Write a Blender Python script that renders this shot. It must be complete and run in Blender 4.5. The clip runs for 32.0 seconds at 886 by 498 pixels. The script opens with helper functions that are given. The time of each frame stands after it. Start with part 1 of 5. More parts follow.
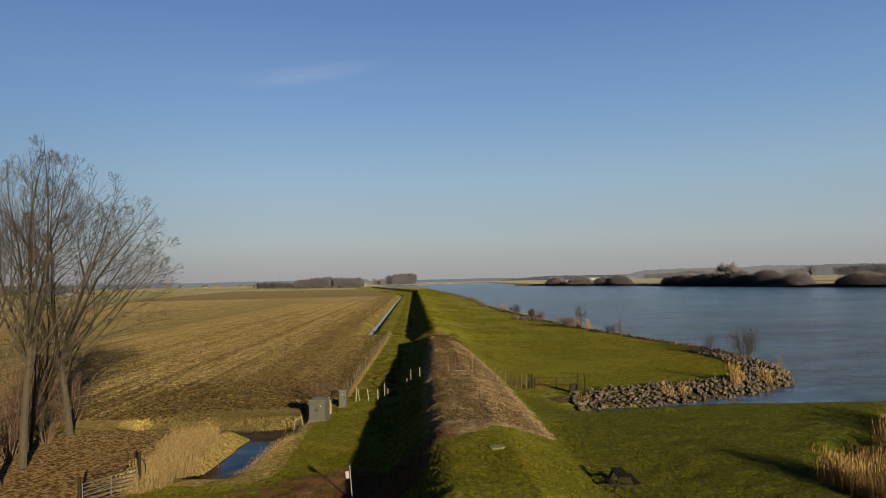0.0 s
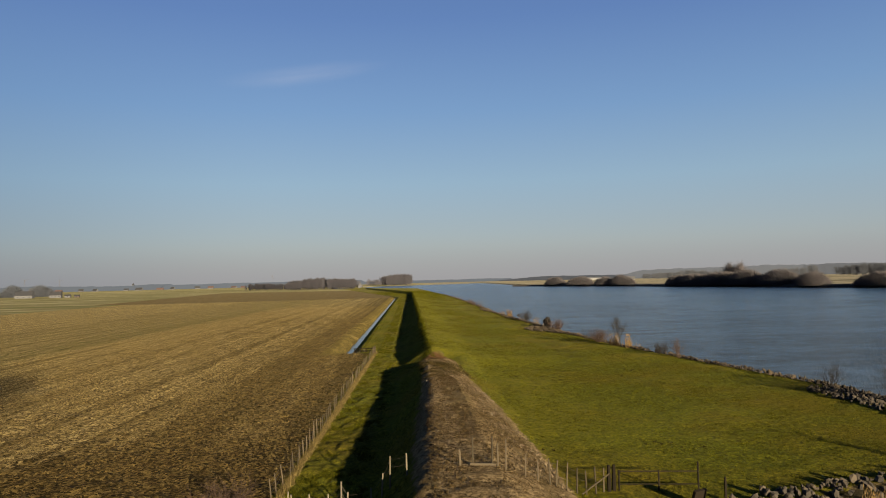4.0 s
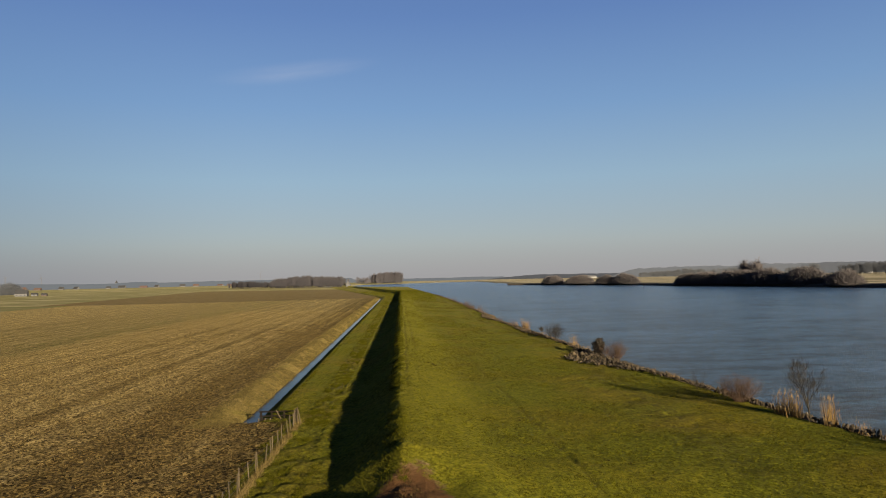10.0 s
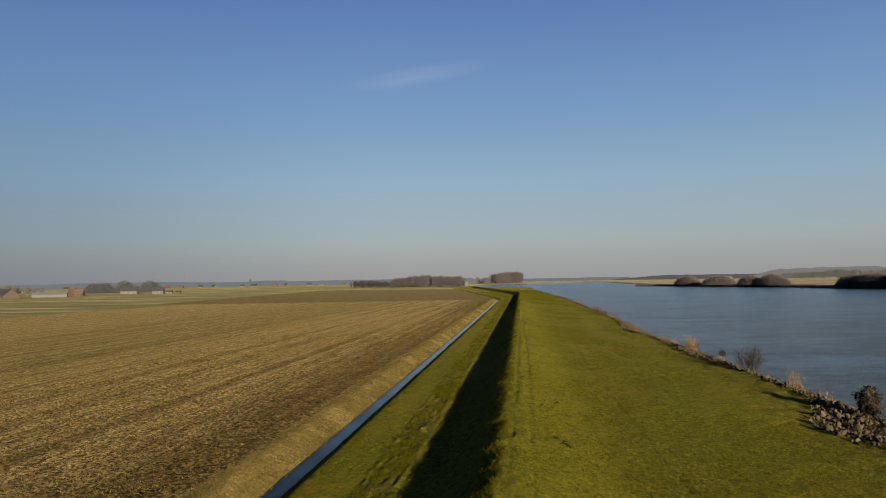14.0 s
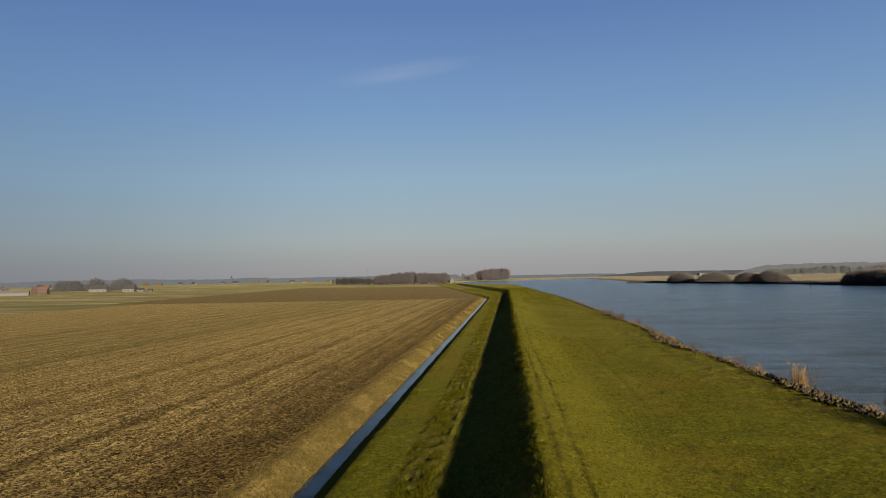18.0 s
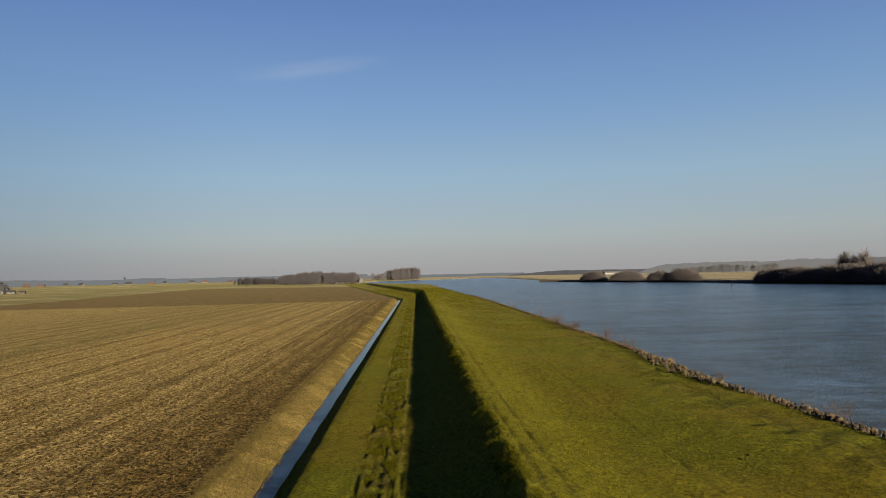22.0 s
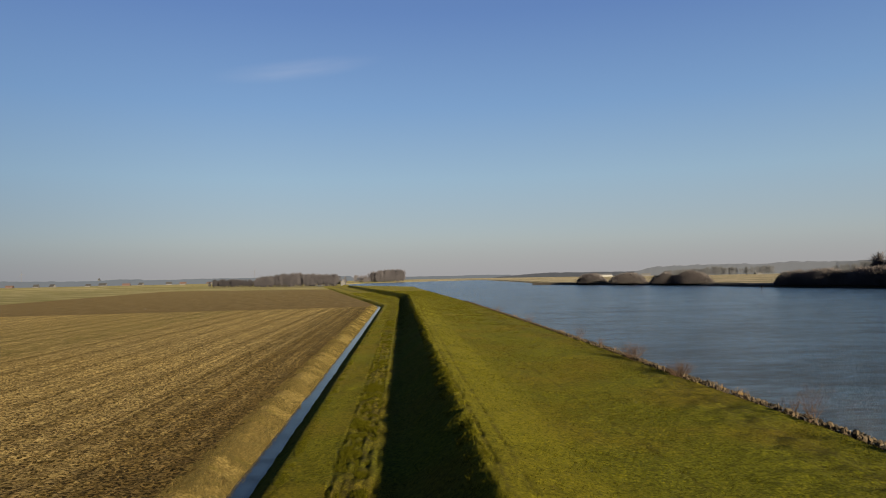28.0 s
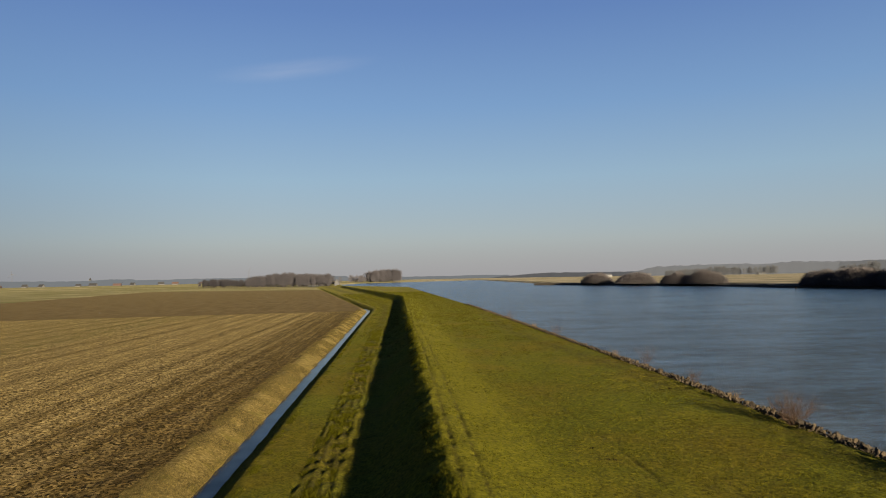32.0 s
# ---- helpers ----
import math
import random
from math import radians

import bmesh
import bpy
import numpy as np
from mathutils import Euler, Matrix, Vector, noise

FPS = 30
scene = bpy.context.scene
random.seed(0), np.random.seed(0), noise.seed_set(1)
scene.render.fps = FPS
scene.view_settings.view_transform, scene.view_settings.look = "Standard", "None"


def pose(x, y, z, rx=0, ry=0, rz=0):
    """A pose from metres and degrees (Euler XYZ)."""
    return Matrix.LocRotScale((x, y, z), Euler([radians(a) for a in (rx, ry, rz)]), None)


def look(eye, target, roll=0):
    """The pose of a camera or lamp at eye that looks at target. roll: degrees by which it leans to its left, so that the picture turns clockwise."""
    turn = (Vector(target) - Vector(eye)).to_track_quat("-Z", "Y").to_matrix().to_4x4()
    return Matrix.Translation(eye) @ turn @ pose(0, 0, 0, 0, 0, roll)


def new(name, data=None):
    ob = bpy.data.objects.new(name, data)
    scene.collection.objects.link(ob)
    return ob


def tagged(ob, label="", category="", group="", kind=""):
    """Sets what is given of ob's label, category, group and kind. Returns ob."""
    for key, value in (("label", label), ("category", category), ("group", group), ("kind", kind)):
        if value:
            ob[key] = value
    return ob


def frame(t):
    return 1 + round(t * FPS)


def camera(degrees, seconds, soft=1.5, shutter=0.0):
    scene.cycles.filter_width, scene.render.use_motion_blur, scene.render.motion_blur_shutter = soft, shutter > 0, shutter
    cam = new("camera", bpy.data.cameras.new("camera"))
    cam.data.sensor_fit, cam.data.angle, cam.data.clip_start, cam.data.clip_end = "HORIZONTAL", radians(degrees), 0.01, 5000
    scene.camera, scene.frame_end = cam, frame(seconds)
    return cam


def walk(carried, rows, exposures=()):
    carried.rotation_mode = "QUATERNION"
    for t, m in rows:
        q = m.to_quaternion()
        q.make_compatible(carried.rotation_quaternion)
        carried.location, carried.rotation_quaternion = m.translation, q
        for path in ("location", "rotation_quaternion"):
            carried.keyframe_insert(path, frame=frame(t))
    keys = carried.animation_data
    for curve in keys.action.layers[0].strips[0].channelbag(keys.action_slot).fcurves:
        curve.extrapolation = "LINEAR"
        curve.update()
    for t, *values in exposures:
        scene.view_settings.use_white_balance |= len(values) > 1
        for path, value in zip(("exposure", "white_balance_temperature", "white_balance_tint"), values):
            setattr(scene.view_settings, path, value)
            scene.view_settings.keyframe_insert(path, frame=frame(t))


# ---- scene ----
cam = camera(65.2, 32.0, soft=1.0)
METRES, EYE, TILT, LEAN, TURN = 276.3, 10.5, 0.2, -1.15, -2.5
ROWS = [
    (0.0, 0.0, 0.0, 0.0, 0.1, 2.39, 2.35),
    (0.5, -0.0005, 0.0093, 0.0001, 0.06, 2.36, 2.38),
    (1.0, -0.001, 0.0197, 0.0004, 0.02, 2.36, 2.39),
    (1.5, -0.0014, 0.0311, 0.0007, -0.02, 2.36, 2.4),
    (2.0, -0.0017, 0.0435, 0.0009, -0.06, 2.38, 2.43),
    (2.5, -0.002, 0.0566, 0.0012, -0.11, 2.4, 2.44),
    (3.0, -0.0021, 0.0704, 0.0014, -0.17, 2.41, 2.47),
    (3.5, -0.002, 0.085, 0.0015, -0.23, 2.41, 2.49),
    (4.0, -0.0019, 0.1003, 0.0016, -0.27, 2.41, 2.51),
    (4.5, -0.0018, 0.1161, 0.0016, -0.32, 2.41, 2.51),
    (6.5, -0.0018, 0.1793, 0.0012, -0.55, 2.34, 2.5),
    (7.0, -0.0015, 0.1949, 0.0012, -0.64, 2.31, 2.48),
    (7.5, -0.0013, 0.2106, 0.0013, -0.71, 2.29, 2.48),
    (8.0, -0.0011, 0.2263, 0.0014, -0.76, 2.26, 2.46),
    (8.5, -0.0009, 0.242, 0.0014, -0.81, 2.24, 2.43),
    (9.0, -0.0007, 0.2578, 0.0013, -0.86, 2.24, 2.44),
    (9.5, -0.0006, 0.2735, 0.0013, -0.91, 2.24, 2.42),
    (10.0, -0.0004, 0.2893, 0.0013, -0.97, 2.23, 2.4),
    (10.5, -0.0001, 0.3053, 0.0012, -1.0, 2.2, 2.43),
    (11.0, -0.0001, 0.3212, 0.0012, -0.2, 2.25, 2.35),
    (11.5, -0.0001, 0.337, 0.0011, 1.48, 2.35, 2.31),
    (12.0, -0.0001, 0.3528, 0.0009, 2.99, 2.42, 2.26),
    (12.5, -0.0003, 0.3688, 0.0007, 5.85, 2.58, 2.16),
    (13.0, -0.0006, 0.3847, 0.0006, 7.96, 2.66, 2.11),
    (13.5, -0.0013, 0.4007, 0.0004, 8.99, 2.67, 2.1),
    (14.0, -0.0022, 0.4166, 0.0004, 8.99, 2.62, 2.11),
    (14.5, -0.0035, 0.4324, 0.0004, 8.95, 2.55, 2.15),
    (16.5, -0.0111, 0.4949, 0.0005, 8.63, 2.43, 2.17),
    (17.0, -0.0131, 0.5107, 0.0006, 8.6, 2.41, 2.18),
    (17.5, -0.0152, 0.5263, 0.0006, 8.26, 2.36, 2.2),
    (18.0, -0.0173, 0.5419, 0.0006, 7.79, 2.31, 2.21),
    (18.5, -0.0196, 0.5576, 0.0006, 7.37, 2.28, 2.23),
    (19.0, -0.0218, 0.5732, 0.0006, 6.97, 2.25, 2.24),
    (19.5, -0.0239, 0.5888, 0.0007, 6.44, 2.23, 2.26),
    (20.0, -0.0259, 0.6045, 0.0007, 4.72, 2.12, 2.32),
    (20.5, -0.0279, 0.6202, 0.0006, 2.73, 2.02, 2.36),
    (21.0, -0.0299, 0.6359, 0.0006, 1.74, 1.98, 2.38),
    (21.5, -0.0315, 0.6517, 0.0006, 1.08, 1.98, 2.4),
    (22.0, -0.033, 0.6677, 0.0005, 0.31, 1.97, 2.39),
    (22.5, -0.0344, 0.6837, 0.0006, -0.47, 1.97, 2.42),
    (23.0, -0.0356, 0.6997, 0.0005, -0.59, 1.99, 2.4),
    (23.5, -0.0366, 0.7158, 0.0006, -0.61, 2.02, 2.38),
    (24.0, -0.0373, 0.7323, 0.0006, -0.63, 2.05, 2.39),
    (24.5, -0.0378, 0.7488, 0.0006, -0.65, 2.07, 2.37),
    (25.0, -0.0381, 0.7655, 0.0005, -0.67, 2.08, 2.37),
    (25.5, -0.0383, 0.7819, 0.0005, -0.69, 2.08, 2.35),
    (27.5, -0.0397, 0.8505, -0.0, -0.9, 2.1, 2.27),
    (28.0, -0.0396, 0.8669, -0.0001, -0.93, 2.09, 2.24),
    (28.5, -0.0396, 0.8833, -0.0001, -0.97, 2.08, 2.21),
    (29.0, -0.0396, 0.8995, -0.0003, -1.0, 2.09, 2.21),
    (29.5, -0.0396, 0.9158, -0.0005, -1.04, 2.09, 2.22),
    (30.0, -0.0397, 0.9321, -0.0007, -1.06, 2.09, 2.22),
    (30.5, -0.0398, 0.9485, -0.0008, -1.08, 2.08, 2.21),
    (31.0, -0.0398, 0.9649, -0.0011, -1.12, 2.09, 2.22),
    (31.5, -0.0397, 0.9812, -0.0011, -1.15, 2.09, 2.23),
    (32.0, -0.0395, 0.9978, -0.0012, -1.18, 2.09, 2.21),
]
walk(cam, [(t, pose(0, 0, EYE, TILT, LEAN, TURN) @ pose(METRES * x, METRES * y, METRES * z, 90 + pitch, roll, yaw)) for t, x, y, z, yaw, pitch, roll in ROWS],
     exposures=[(0.0, 2.26), (10.5, 2.28), (13.0, 2.18), (19.5, 2.15), (22.0, 2.28), (32.0, 2.30)])


# ---- world and sun ----
SUN = Vector((0.372, -0.902, 0.192)).normalized()        # towards the sun: low, behind and to the right
world = bpy.data.worlds.new("sky")
scene.world = world
world.use_nodes = True
wn, wl = world.node_tree.nodes, world.node_tree.links
sky = wn.new("ShaderNodeTexSky")
sky.sky_type = "NISHITA"
sky.sun_disc = False
sky.sun_elevation = math.asin(SUN.z)
sky.sun_rotation = math.atan2(SUN.x, SUN.y)
sky.altitude = 0
sky.air_density, sky.dust_density, sky.ozone_density = 1.0, 0.6, 2.5


def sky_node(kind, **inputs):
    node = wn.new(kind)
    for key, value in inputs.items():
        if isinstance(value, bpy.types.NodeSocket):
            wl.new(value, node.inputs[int(key[1:])])
        else:
            node.inputs[int(key[1:])].default_value = value
    return node


way = wn.new("ShaderNodeTexCoord").outputs["Generated"]
up = sky_node("ShaderNodeSeparateXYZ", _0=way).outputs[2]
tint = wn.new("ShaderNodeValToRGB")
for stop, (at, shade) in zip([tint.color_ramp.elements[0], tint.color_ramp.elements[1], tint.color_ramp.elements.new(0.5)],
                             [(0.0, (1.0, 0.95, 1.0)), (0.6, (0.74, 0.74, 1.06)), (0.22, (0.92, 0.93, 1.04))]):
    stop.position, stop.color = at, (*shade, 1)
wl.new(up, tint.inputs[0])
clear = wn.new("ShaderNodeMix")
clear.data_type, clear.blend_type = "RGBA", "MULTIPLY"
clear.inputs[0].default_value = 1.0
wl.new(sky.outputs[0], clear.inputs[6])
wl.new(tint.outputs[0], clear.inputs[7])
# even winter air that thins upwards
air = wn.new("ShaderNodeValToRGB")
while len(air.color_ramp.elements) < 7:
    air.color_ramp.elements.new(0.5)
for stop, (at, shade) in zip(air.color_ramp.elements, [(0.0, (0.325, 0.325, 0.335)), (0.05, (0.350, 0.390, 0.405)), (0.14, (0.285, 0.410, 0.520)),
                                                        (0.24, (0.185, 0.320, 0.535)), (0.36, (0.115, 0.212, 0.46)), (0.60, (0.050, 0.105, 0.27)), (1.0, (0.022, 0.055, 0.17))]):
    stop.position, stop.color = at, (*shade, 1)
wl.new(up, air.inputs[0])
air_bright = sky_node("ShaderNodeVectorMath", _0=air.outputs[0], _1=(7.7, 7.7, 7.7))
air_bright.operation = "MULTIPLY"
airy = wn.new("ShaderNodeMix")
airy.data_type = "RGBA"
airy.inputs[0].default_value = 0.85
wl.new(clear.outputs[2], airy.inputs[6])
wl.new(air_bright.outputs[0], airy.inputs[7])
# winter haze low over the land
low = wn.new("ShaderNodeMapRange")
low.interpolation_type = "SMOOTHSTEP"
wl.new(up, low.inputs[0])
low.inputs[1].default_value, low.inputs[2].default_value, low.inputs[3].default_value, low.inputs[4].default_value = -0.01, 0.07, 0.6, 0.0
hazy = wn.new("ShaderNodeMix")
hazy.data_type = "RGBA"
wl.new(low.outputs[0], hazy.inputs[0])
wl.new(airy.outputs[2], hazy.inputs[6])
hazy.inputs[7].default_value = (2.55, 2.5, 2.65, 1)
# one thin wisp of cloud
wisp = sky_node("ShaderNodeVectorMath", _0=way, _1=(-0.140, 0.948, 0.287))
wisp.operation = "SUBTRACT"
wisp_turn = sky_node("ShaderNodeVectorRotate", _0=wisp.outputs[0])
wisp_turn.rotation_type = "Y_AXIS"
wisp_turn.inputs["Angle"].default_value = radians(8)
wisp_size = sky_node("ShaderNodeVectorMath", _0=wisp_turn.outputs[0], _1=(9.5, 5.0, 75.0))
wisp_size.operation = "MULTIPLY"
wisp_far = sky_node("ShaderNodeVectorMath", _0=wisp_size.outputs[0])
wisp_far.operation = "LENGTH"
wisp_grain = wn.new("ShaderNodeTexNoise")
wisp_grain.inputs["Scale"].default_value, wisp_grain.inputs["Detail"].default_value = 1.4, 5
wl.new(wisp_size.outputs[0], wisp_grain.inputs["Vector"])
wisp_edge = wn.new("ShaderNodeMapRange")
wisp_edge.interpolation_type = "SMOOTHSTEP"
wl.new(wisp_far.outputs["Value"], wisp_edge.inputs[0])
wisp_edge.inputs[1].default_value, wisp_edge.inputs[2].default_value, wisp_edge.inputs[3].default_value, wisp_edge.inputs[4].default_value = 0.1, 1.25, 0.25, 0.0
wisp_mask = sky_node("ShaderNodeMath", _0=wisp_edge.outputs[0], _1=wisp_grain.outputs["Fac"])
wisp_mask.operation = "MULTIPLY"
cloudy = wn.new("ShaderNodeMix")
cloudy.data_type = "RGBA"
wl.new(wisp_mask.outputs[0], cloudy.inputs[0])
wl.new(hazy.outputs[2], cloudy.inputs[6])
cloudy.inputs[7].default_value = (4.3, 4.4, 5.1, 1)
# the sky is darkened towards -x, to fit the camera view's dim left edge
side = sky_node("ShaderNodeMapRange", _0=sky_node("ShaderNodeSeparateXYZ", _0=way).outputs[0])
side.interpolation_type = "SMOOTHSTEP"
side.inputs[1].default_value, side.inputs[2].default_value, side.inputs[3].default_value, side.inputs[4].default_value = -0.15, -0.75, 0.0, 1.0
deep = sky_node("ShaderNodeMapRange", _0=up)
deep.interpolation_type = "SMOOTHSTEP"
deep.inputs[1].default_value, deep.inputs[2].default_value, deep.inputs[3].default_value, deep.inputs[4].default_value = 0.0, 0.45, 1.0, 0.35
left_dim_mask = sky_node("ShaderNodeMath", _0=side.outputs[0], _1=deep.outputs[0])
left_dim_mask.operation = "MULTIPLY"
left_dim = wn.new("ShaderNodeMix")
left_dim.data_type, left_dim.blend_type = "RGBA", "MULTIPLY"
wl.new(left_dim_mask.outputs[0], left_dim.inputs[0])
wl.new(cloudy.outputs[2], left_dim.inputs[6])
left_dim.inputs[7].default_value = (0.63, 0.68, 0.75, 1)
wl.new(left_dim.outputs[2], wn["Background"].inputs[0])
wn["Background"].inputs[1].default_value = 0.028
sun = new("sun", bpy.data.lights.new("sun", "SUN"))
sun.data.energy, sun.data.angle, sun.data.color = 5.0, radians(0.6), (1.0, 0.82, 0.56)
sun.matrix_world = look(SUN * 200, (0, 0, 0))


# ---- materials ----
TONE = 0.42         # one measure of paleness for all painted and grown surfaces


class Mat:
    """A node material with short calls for the usual nodes."""

    def __init__(self, name, rough=0.9, spec=0.3):
        self.m = bpy.data.materials.new(name)
        self.m.use_nodes = True
        self.n, self.l = self.m.node_tree.nodes, self.m.node_tree.links
        self.p = self.n["Principled BSDF"]
        self.p.inputs["Roughness"].default_value = rough
        self.p.inputs["Specular IOR Level"].default_value = spec
        self.co = self.n.new("ShaderNodeTexCoord").outputs["Object"]

    def put(self, sock, v):
        if isinstance(v, bpy.types.NodeSocket):
            self.l.new(v, sock)
        else:
            sock.default_value = v

    def scaled(self, s, vec=None):
        a = self.n.new("ShaderNodeVectorMath")
        a.operation = "MULTIPLY"
        self.l.new(vec or self.co, a.inputs[0])
        a.inputs[1].default_value = s
        return a.outputs[0]

    def noise(self, scale, detail=4, rough=0.6, stretch=None, vec=None):
        t = self.n.new("ShaderNodeTexNoise")
        t.inputs["Scale"].default_value, t.inputs["Detail"].default_value = scale, detail
        t.inputs["Roughness"].default_value = rough
        self.l.new(self.scaled(stretch, vec) if stretch else (vec or self.co), t.inputs["Vector"])
        return t.outputs["Fac"]

    def cells(self, scale, out="Color"):
        t = self.n.new("ShaderNodeTexVoronoi")
        t.inputs["Scale"].default_value = scale
        self.l.new(self.co, t.inputs["Vector"])
        return t.outputs[out]

    def math(self, op, a, b=0.0, clamp=False):
        t = self.n.new("ShaderNodeMath")
        t.operation, t.use_clamp = op, clamp
        self.put(t.inputs[0], a)
        self.put(t.inputs[1], b)
        return t.outputs[0]

    def span(self, v, a, b):
        """0 at a, 1 at b, smooth between."""
        t = self.n.new("ShaderNodeMapRange")
        t.interpolation_type = "SMOOTHSTEP"
        self.put(t.inputs[0], v)
        t.inputs[1].default_value, t.inputs[2].default_value = a, b
        return t.outputs[0]

    def mix(self, f, a, b):
        t = self.n.new("ShaderNodeMix")
        t.data_type = "RGBA"
        self.put(t.inputs[0], f)
        self.put(t.inputs[6], a if isinstance(a, bpy.types.NodeSocket) else (*a, 1))
        self.put(t.inputs[7], b if isinstance(b, bpy.types.NodeSocket) else (*b, 1))
        return t.outputs[2]

    def ramp(self, v, *stops):
        t = self.n.new("ShaderNodeValToRGB")
        e = t.color_ramp.elements
        while len(e) < len(stops):
            e.new(0.5)
        for k, (x, c) in zip(e, stops):
            k.position, k.color = x, (*[v * TONE for v in c], 1)
        self.put(t.inputs[0], v)
        return t.outputs[0]

    def attr(self, name):
        t = self.n.new("ShaderNodeAttribute")
        t.attribute_name = name
        return t.outputs["Fac"]

    def random(self):
        return self.n.new("ShaderNodeObjectInfo").outputs["Random"]

    def island(self):
        return self.n.new("ShaderNodeNewGeometry").outputs["Random Per Island"]

    def axis(self, k):
        t = self.n.new("ShaderNodeSeparateXYZ")
        self.l.new(self.co, t.inputs[0])
        return t.outputs[k]

    def bump(self, h, dist=0.05, strength=1.0):
        t = self.n.new("ShaderNodeBump")
        t.inputs["Strength"].default_value, t.inputs["Distance"].default_value = strength, dist
        self.l.new(h, t.inputs["Height"])
        self.l.new(t.outputs[0], self.p.inputs["Normal"])

    def color(self, c):
        self.put(self.p.inputs["Base Color"], c if isinstance(c, bpy.types.NodeSocket) else (*c, 1))
        return self.m


def plain(name, c, rough=0.8, vary=0.25, scale=6.0, metal=0.0, spec=0.3, bump=0.0):
    """One colour, with grain and a coarser wear over it."""
    k = Mat(name, rough, spec)
    k.p.inputs["Metallic"].default_value = metal
    f = k.math("MULTIPLY", k.math("ADD", k.noise(scale), k.noise(scale * 7)), 0.5)
    lo, hi = [tuple(min(1, v * g) for v in c) for g in (1 - vary * 1.6, 1 + vary * 1.6)]
    if bump:
        k.bump(k.noise(scale * 5), bump)
    return k.color(k.ramp(f, (0.3, lo), (0.7, hi)))


def land_material():
    k = Mat("land", 1.0, 0.02)
    # sheen as of fine stalks, on bare earth too, added to brighten far ground
    k.p.inputs["Sheen Weight"].default_value, k.p.inputs["Sheen Roughness"].default_value = 0.022, 0.5
    k.p.inputs["Sheen Tint"].default_value = (0.62, 0.56, 0.26, 1)
    warp = k.math("SUBTRACT", k.noise(0.9, 5, 0.7), 0.5)
    speck = k.math("MULTIPLY", k.cells(9.0), 1.0)
    fine = k.math("ADD", k.math("MULTIPLY", k.noise(14.0, 5, 0.85), 0.6), k.math("MULTIPLY", speck, 0.4))
    mid = k.noise(2.2, 6, 0.75)
    wide = k.noise(0.09, 4, 0.55)
    x = k.axis(0)
    # grass
    tuft = k.noise(5.5, 3, 0.6, stretch=(1.0, 0.8, 1.0))
    g = k.math("ADD", k.math("ADD", k.math("MULTIPLY", fine, 0.25), k.math("MULTIPLY", mid, 0.35)), k.math("MULTIPLY", tuft, 0.40))
    grass = k.ramp(g, (0.36, (0.024, 0.030, 0.002)), (0.50, (0.138, 0.148, 0.009)), (0.64, (0.310, 0.300, 0.020)))
    olive = k.ramp(g, (0.36, (0.052, 0.043, 0.004)), (0.51, (0.190, 0.154, 0.012)), (0.65, (0.33, 0.265, 0.026)))
    grass = k.mix(k.span(k.math("ADD", wide, k.math("MULTIPLY", mid, 0.35)), 0.56, 0.86), grass, olive)
    # yellower turf, brightened too for the low sun on the dike's shoulder
    turf = k.ramp(g, (0.36, (0.066, 0.066, 0.004)), (0.50, (0.205, 0.196, 0.011)), (0.65, (0.35, 0.320, 0.022)))
    grass = k.mix(k.math("MULTIPLY", k.span(k.math("ADD", k.attr("bright_turf"), k.math("MULTIPLY", k.math("SUBTRACT", k.noise(0.22, 4, 0.6, stretch=(1.0, 0.3, 1.0)), 0.5), 1.1)), 0.0, 1.0), 0.85), grass, turf)
    # darker green grass of the low foreland
    low = k.math("MULTIPLY", k.span(k.axis(1), 58.0, 50.0), k.span(k.axis(0), 5.0, 11.0))
    grass = k.mix(low, grass, k.ramp(g, (0.36, (0.010, 0.015, 0.001)), (0.50, (0.062, 0.076, 0.004)), (0.64, (0.155, 0.160, 0.010))))
    # trodden strips and wheel marks along the dike
    rough = k.math("MULTIPLY", k.attr("track"), k.span(k.noise(1.8, 6, 0.8, stretch=(1.0, 0.6, 1.0)), 0.40, 0.56))
    grass = k.mix(k.math("MULTIPLY", rough, 0.8), grass, k.ramp(fine, (0.3, (0.028, 0.026, 0.008)), (0.7, (0.075, 0.062, 0.018))))
    spots = k.math("MULTIPLY", k.span(k.noise(0.55, 6, 0.75), 0.60, 0.70), k.span(wide, 0.40, 0.62))
    grass = k.mix(k.math("MULTIPLY", spots, 0.75), grass, k.ramp(fine, (0.3, (0.04, 0.03, 0.01)), (0.7, (0.13, 0.10, 0.03))))
    # dry grass of the banks
    dry = k.ramp(k.math("ADD", k.math("MULTIPLY", fine, 0.5), k.math("MULTIPLY", k.noise(3.0, 5, 0.7), 0.5)),
                 (0.36, (0.090, 0.062, 0.016)), (0.5, (0.300, 0.222, 0.066)), (0.64, (0.54, 0.41, 0.15)))
    dry = k.mix(k.math("MULTIPLY", k.span(k.noise(0.35, 5, 0.7), 0.50, 0.66), 0.45), dry, grass)
    # stubble field in rows along y
    rows = k.span(k.noise(0.70, 3, 0.65, stretch=(1.0, 0.004, 1.0)), 0.40, 0.60)
    drill = k.math("ADD", k.math("MULTIPLY", x, 6.283 / 1.5), k.math("MULTIPLY", k.noise(0.25, 2, 0.5, stretch=(1.0, 0.05, 1.0)), 5.0))
    furrow = k.math("MULTIPLY", k.math("ADD", k.math("SINE", drill), 1.0), 0.5)
    rows = k.math("ADD", k.math("MULTIPLY", rows, 0.62), k.math("MULTIPLY", furrow, 0.38))
    speckle = k.math("ADD", k.math("MULTIPLY", k.noise(5.0, 7, 0.85), 0.62), k.math("MULTIPLY", k.cells(6.0), 0.38))
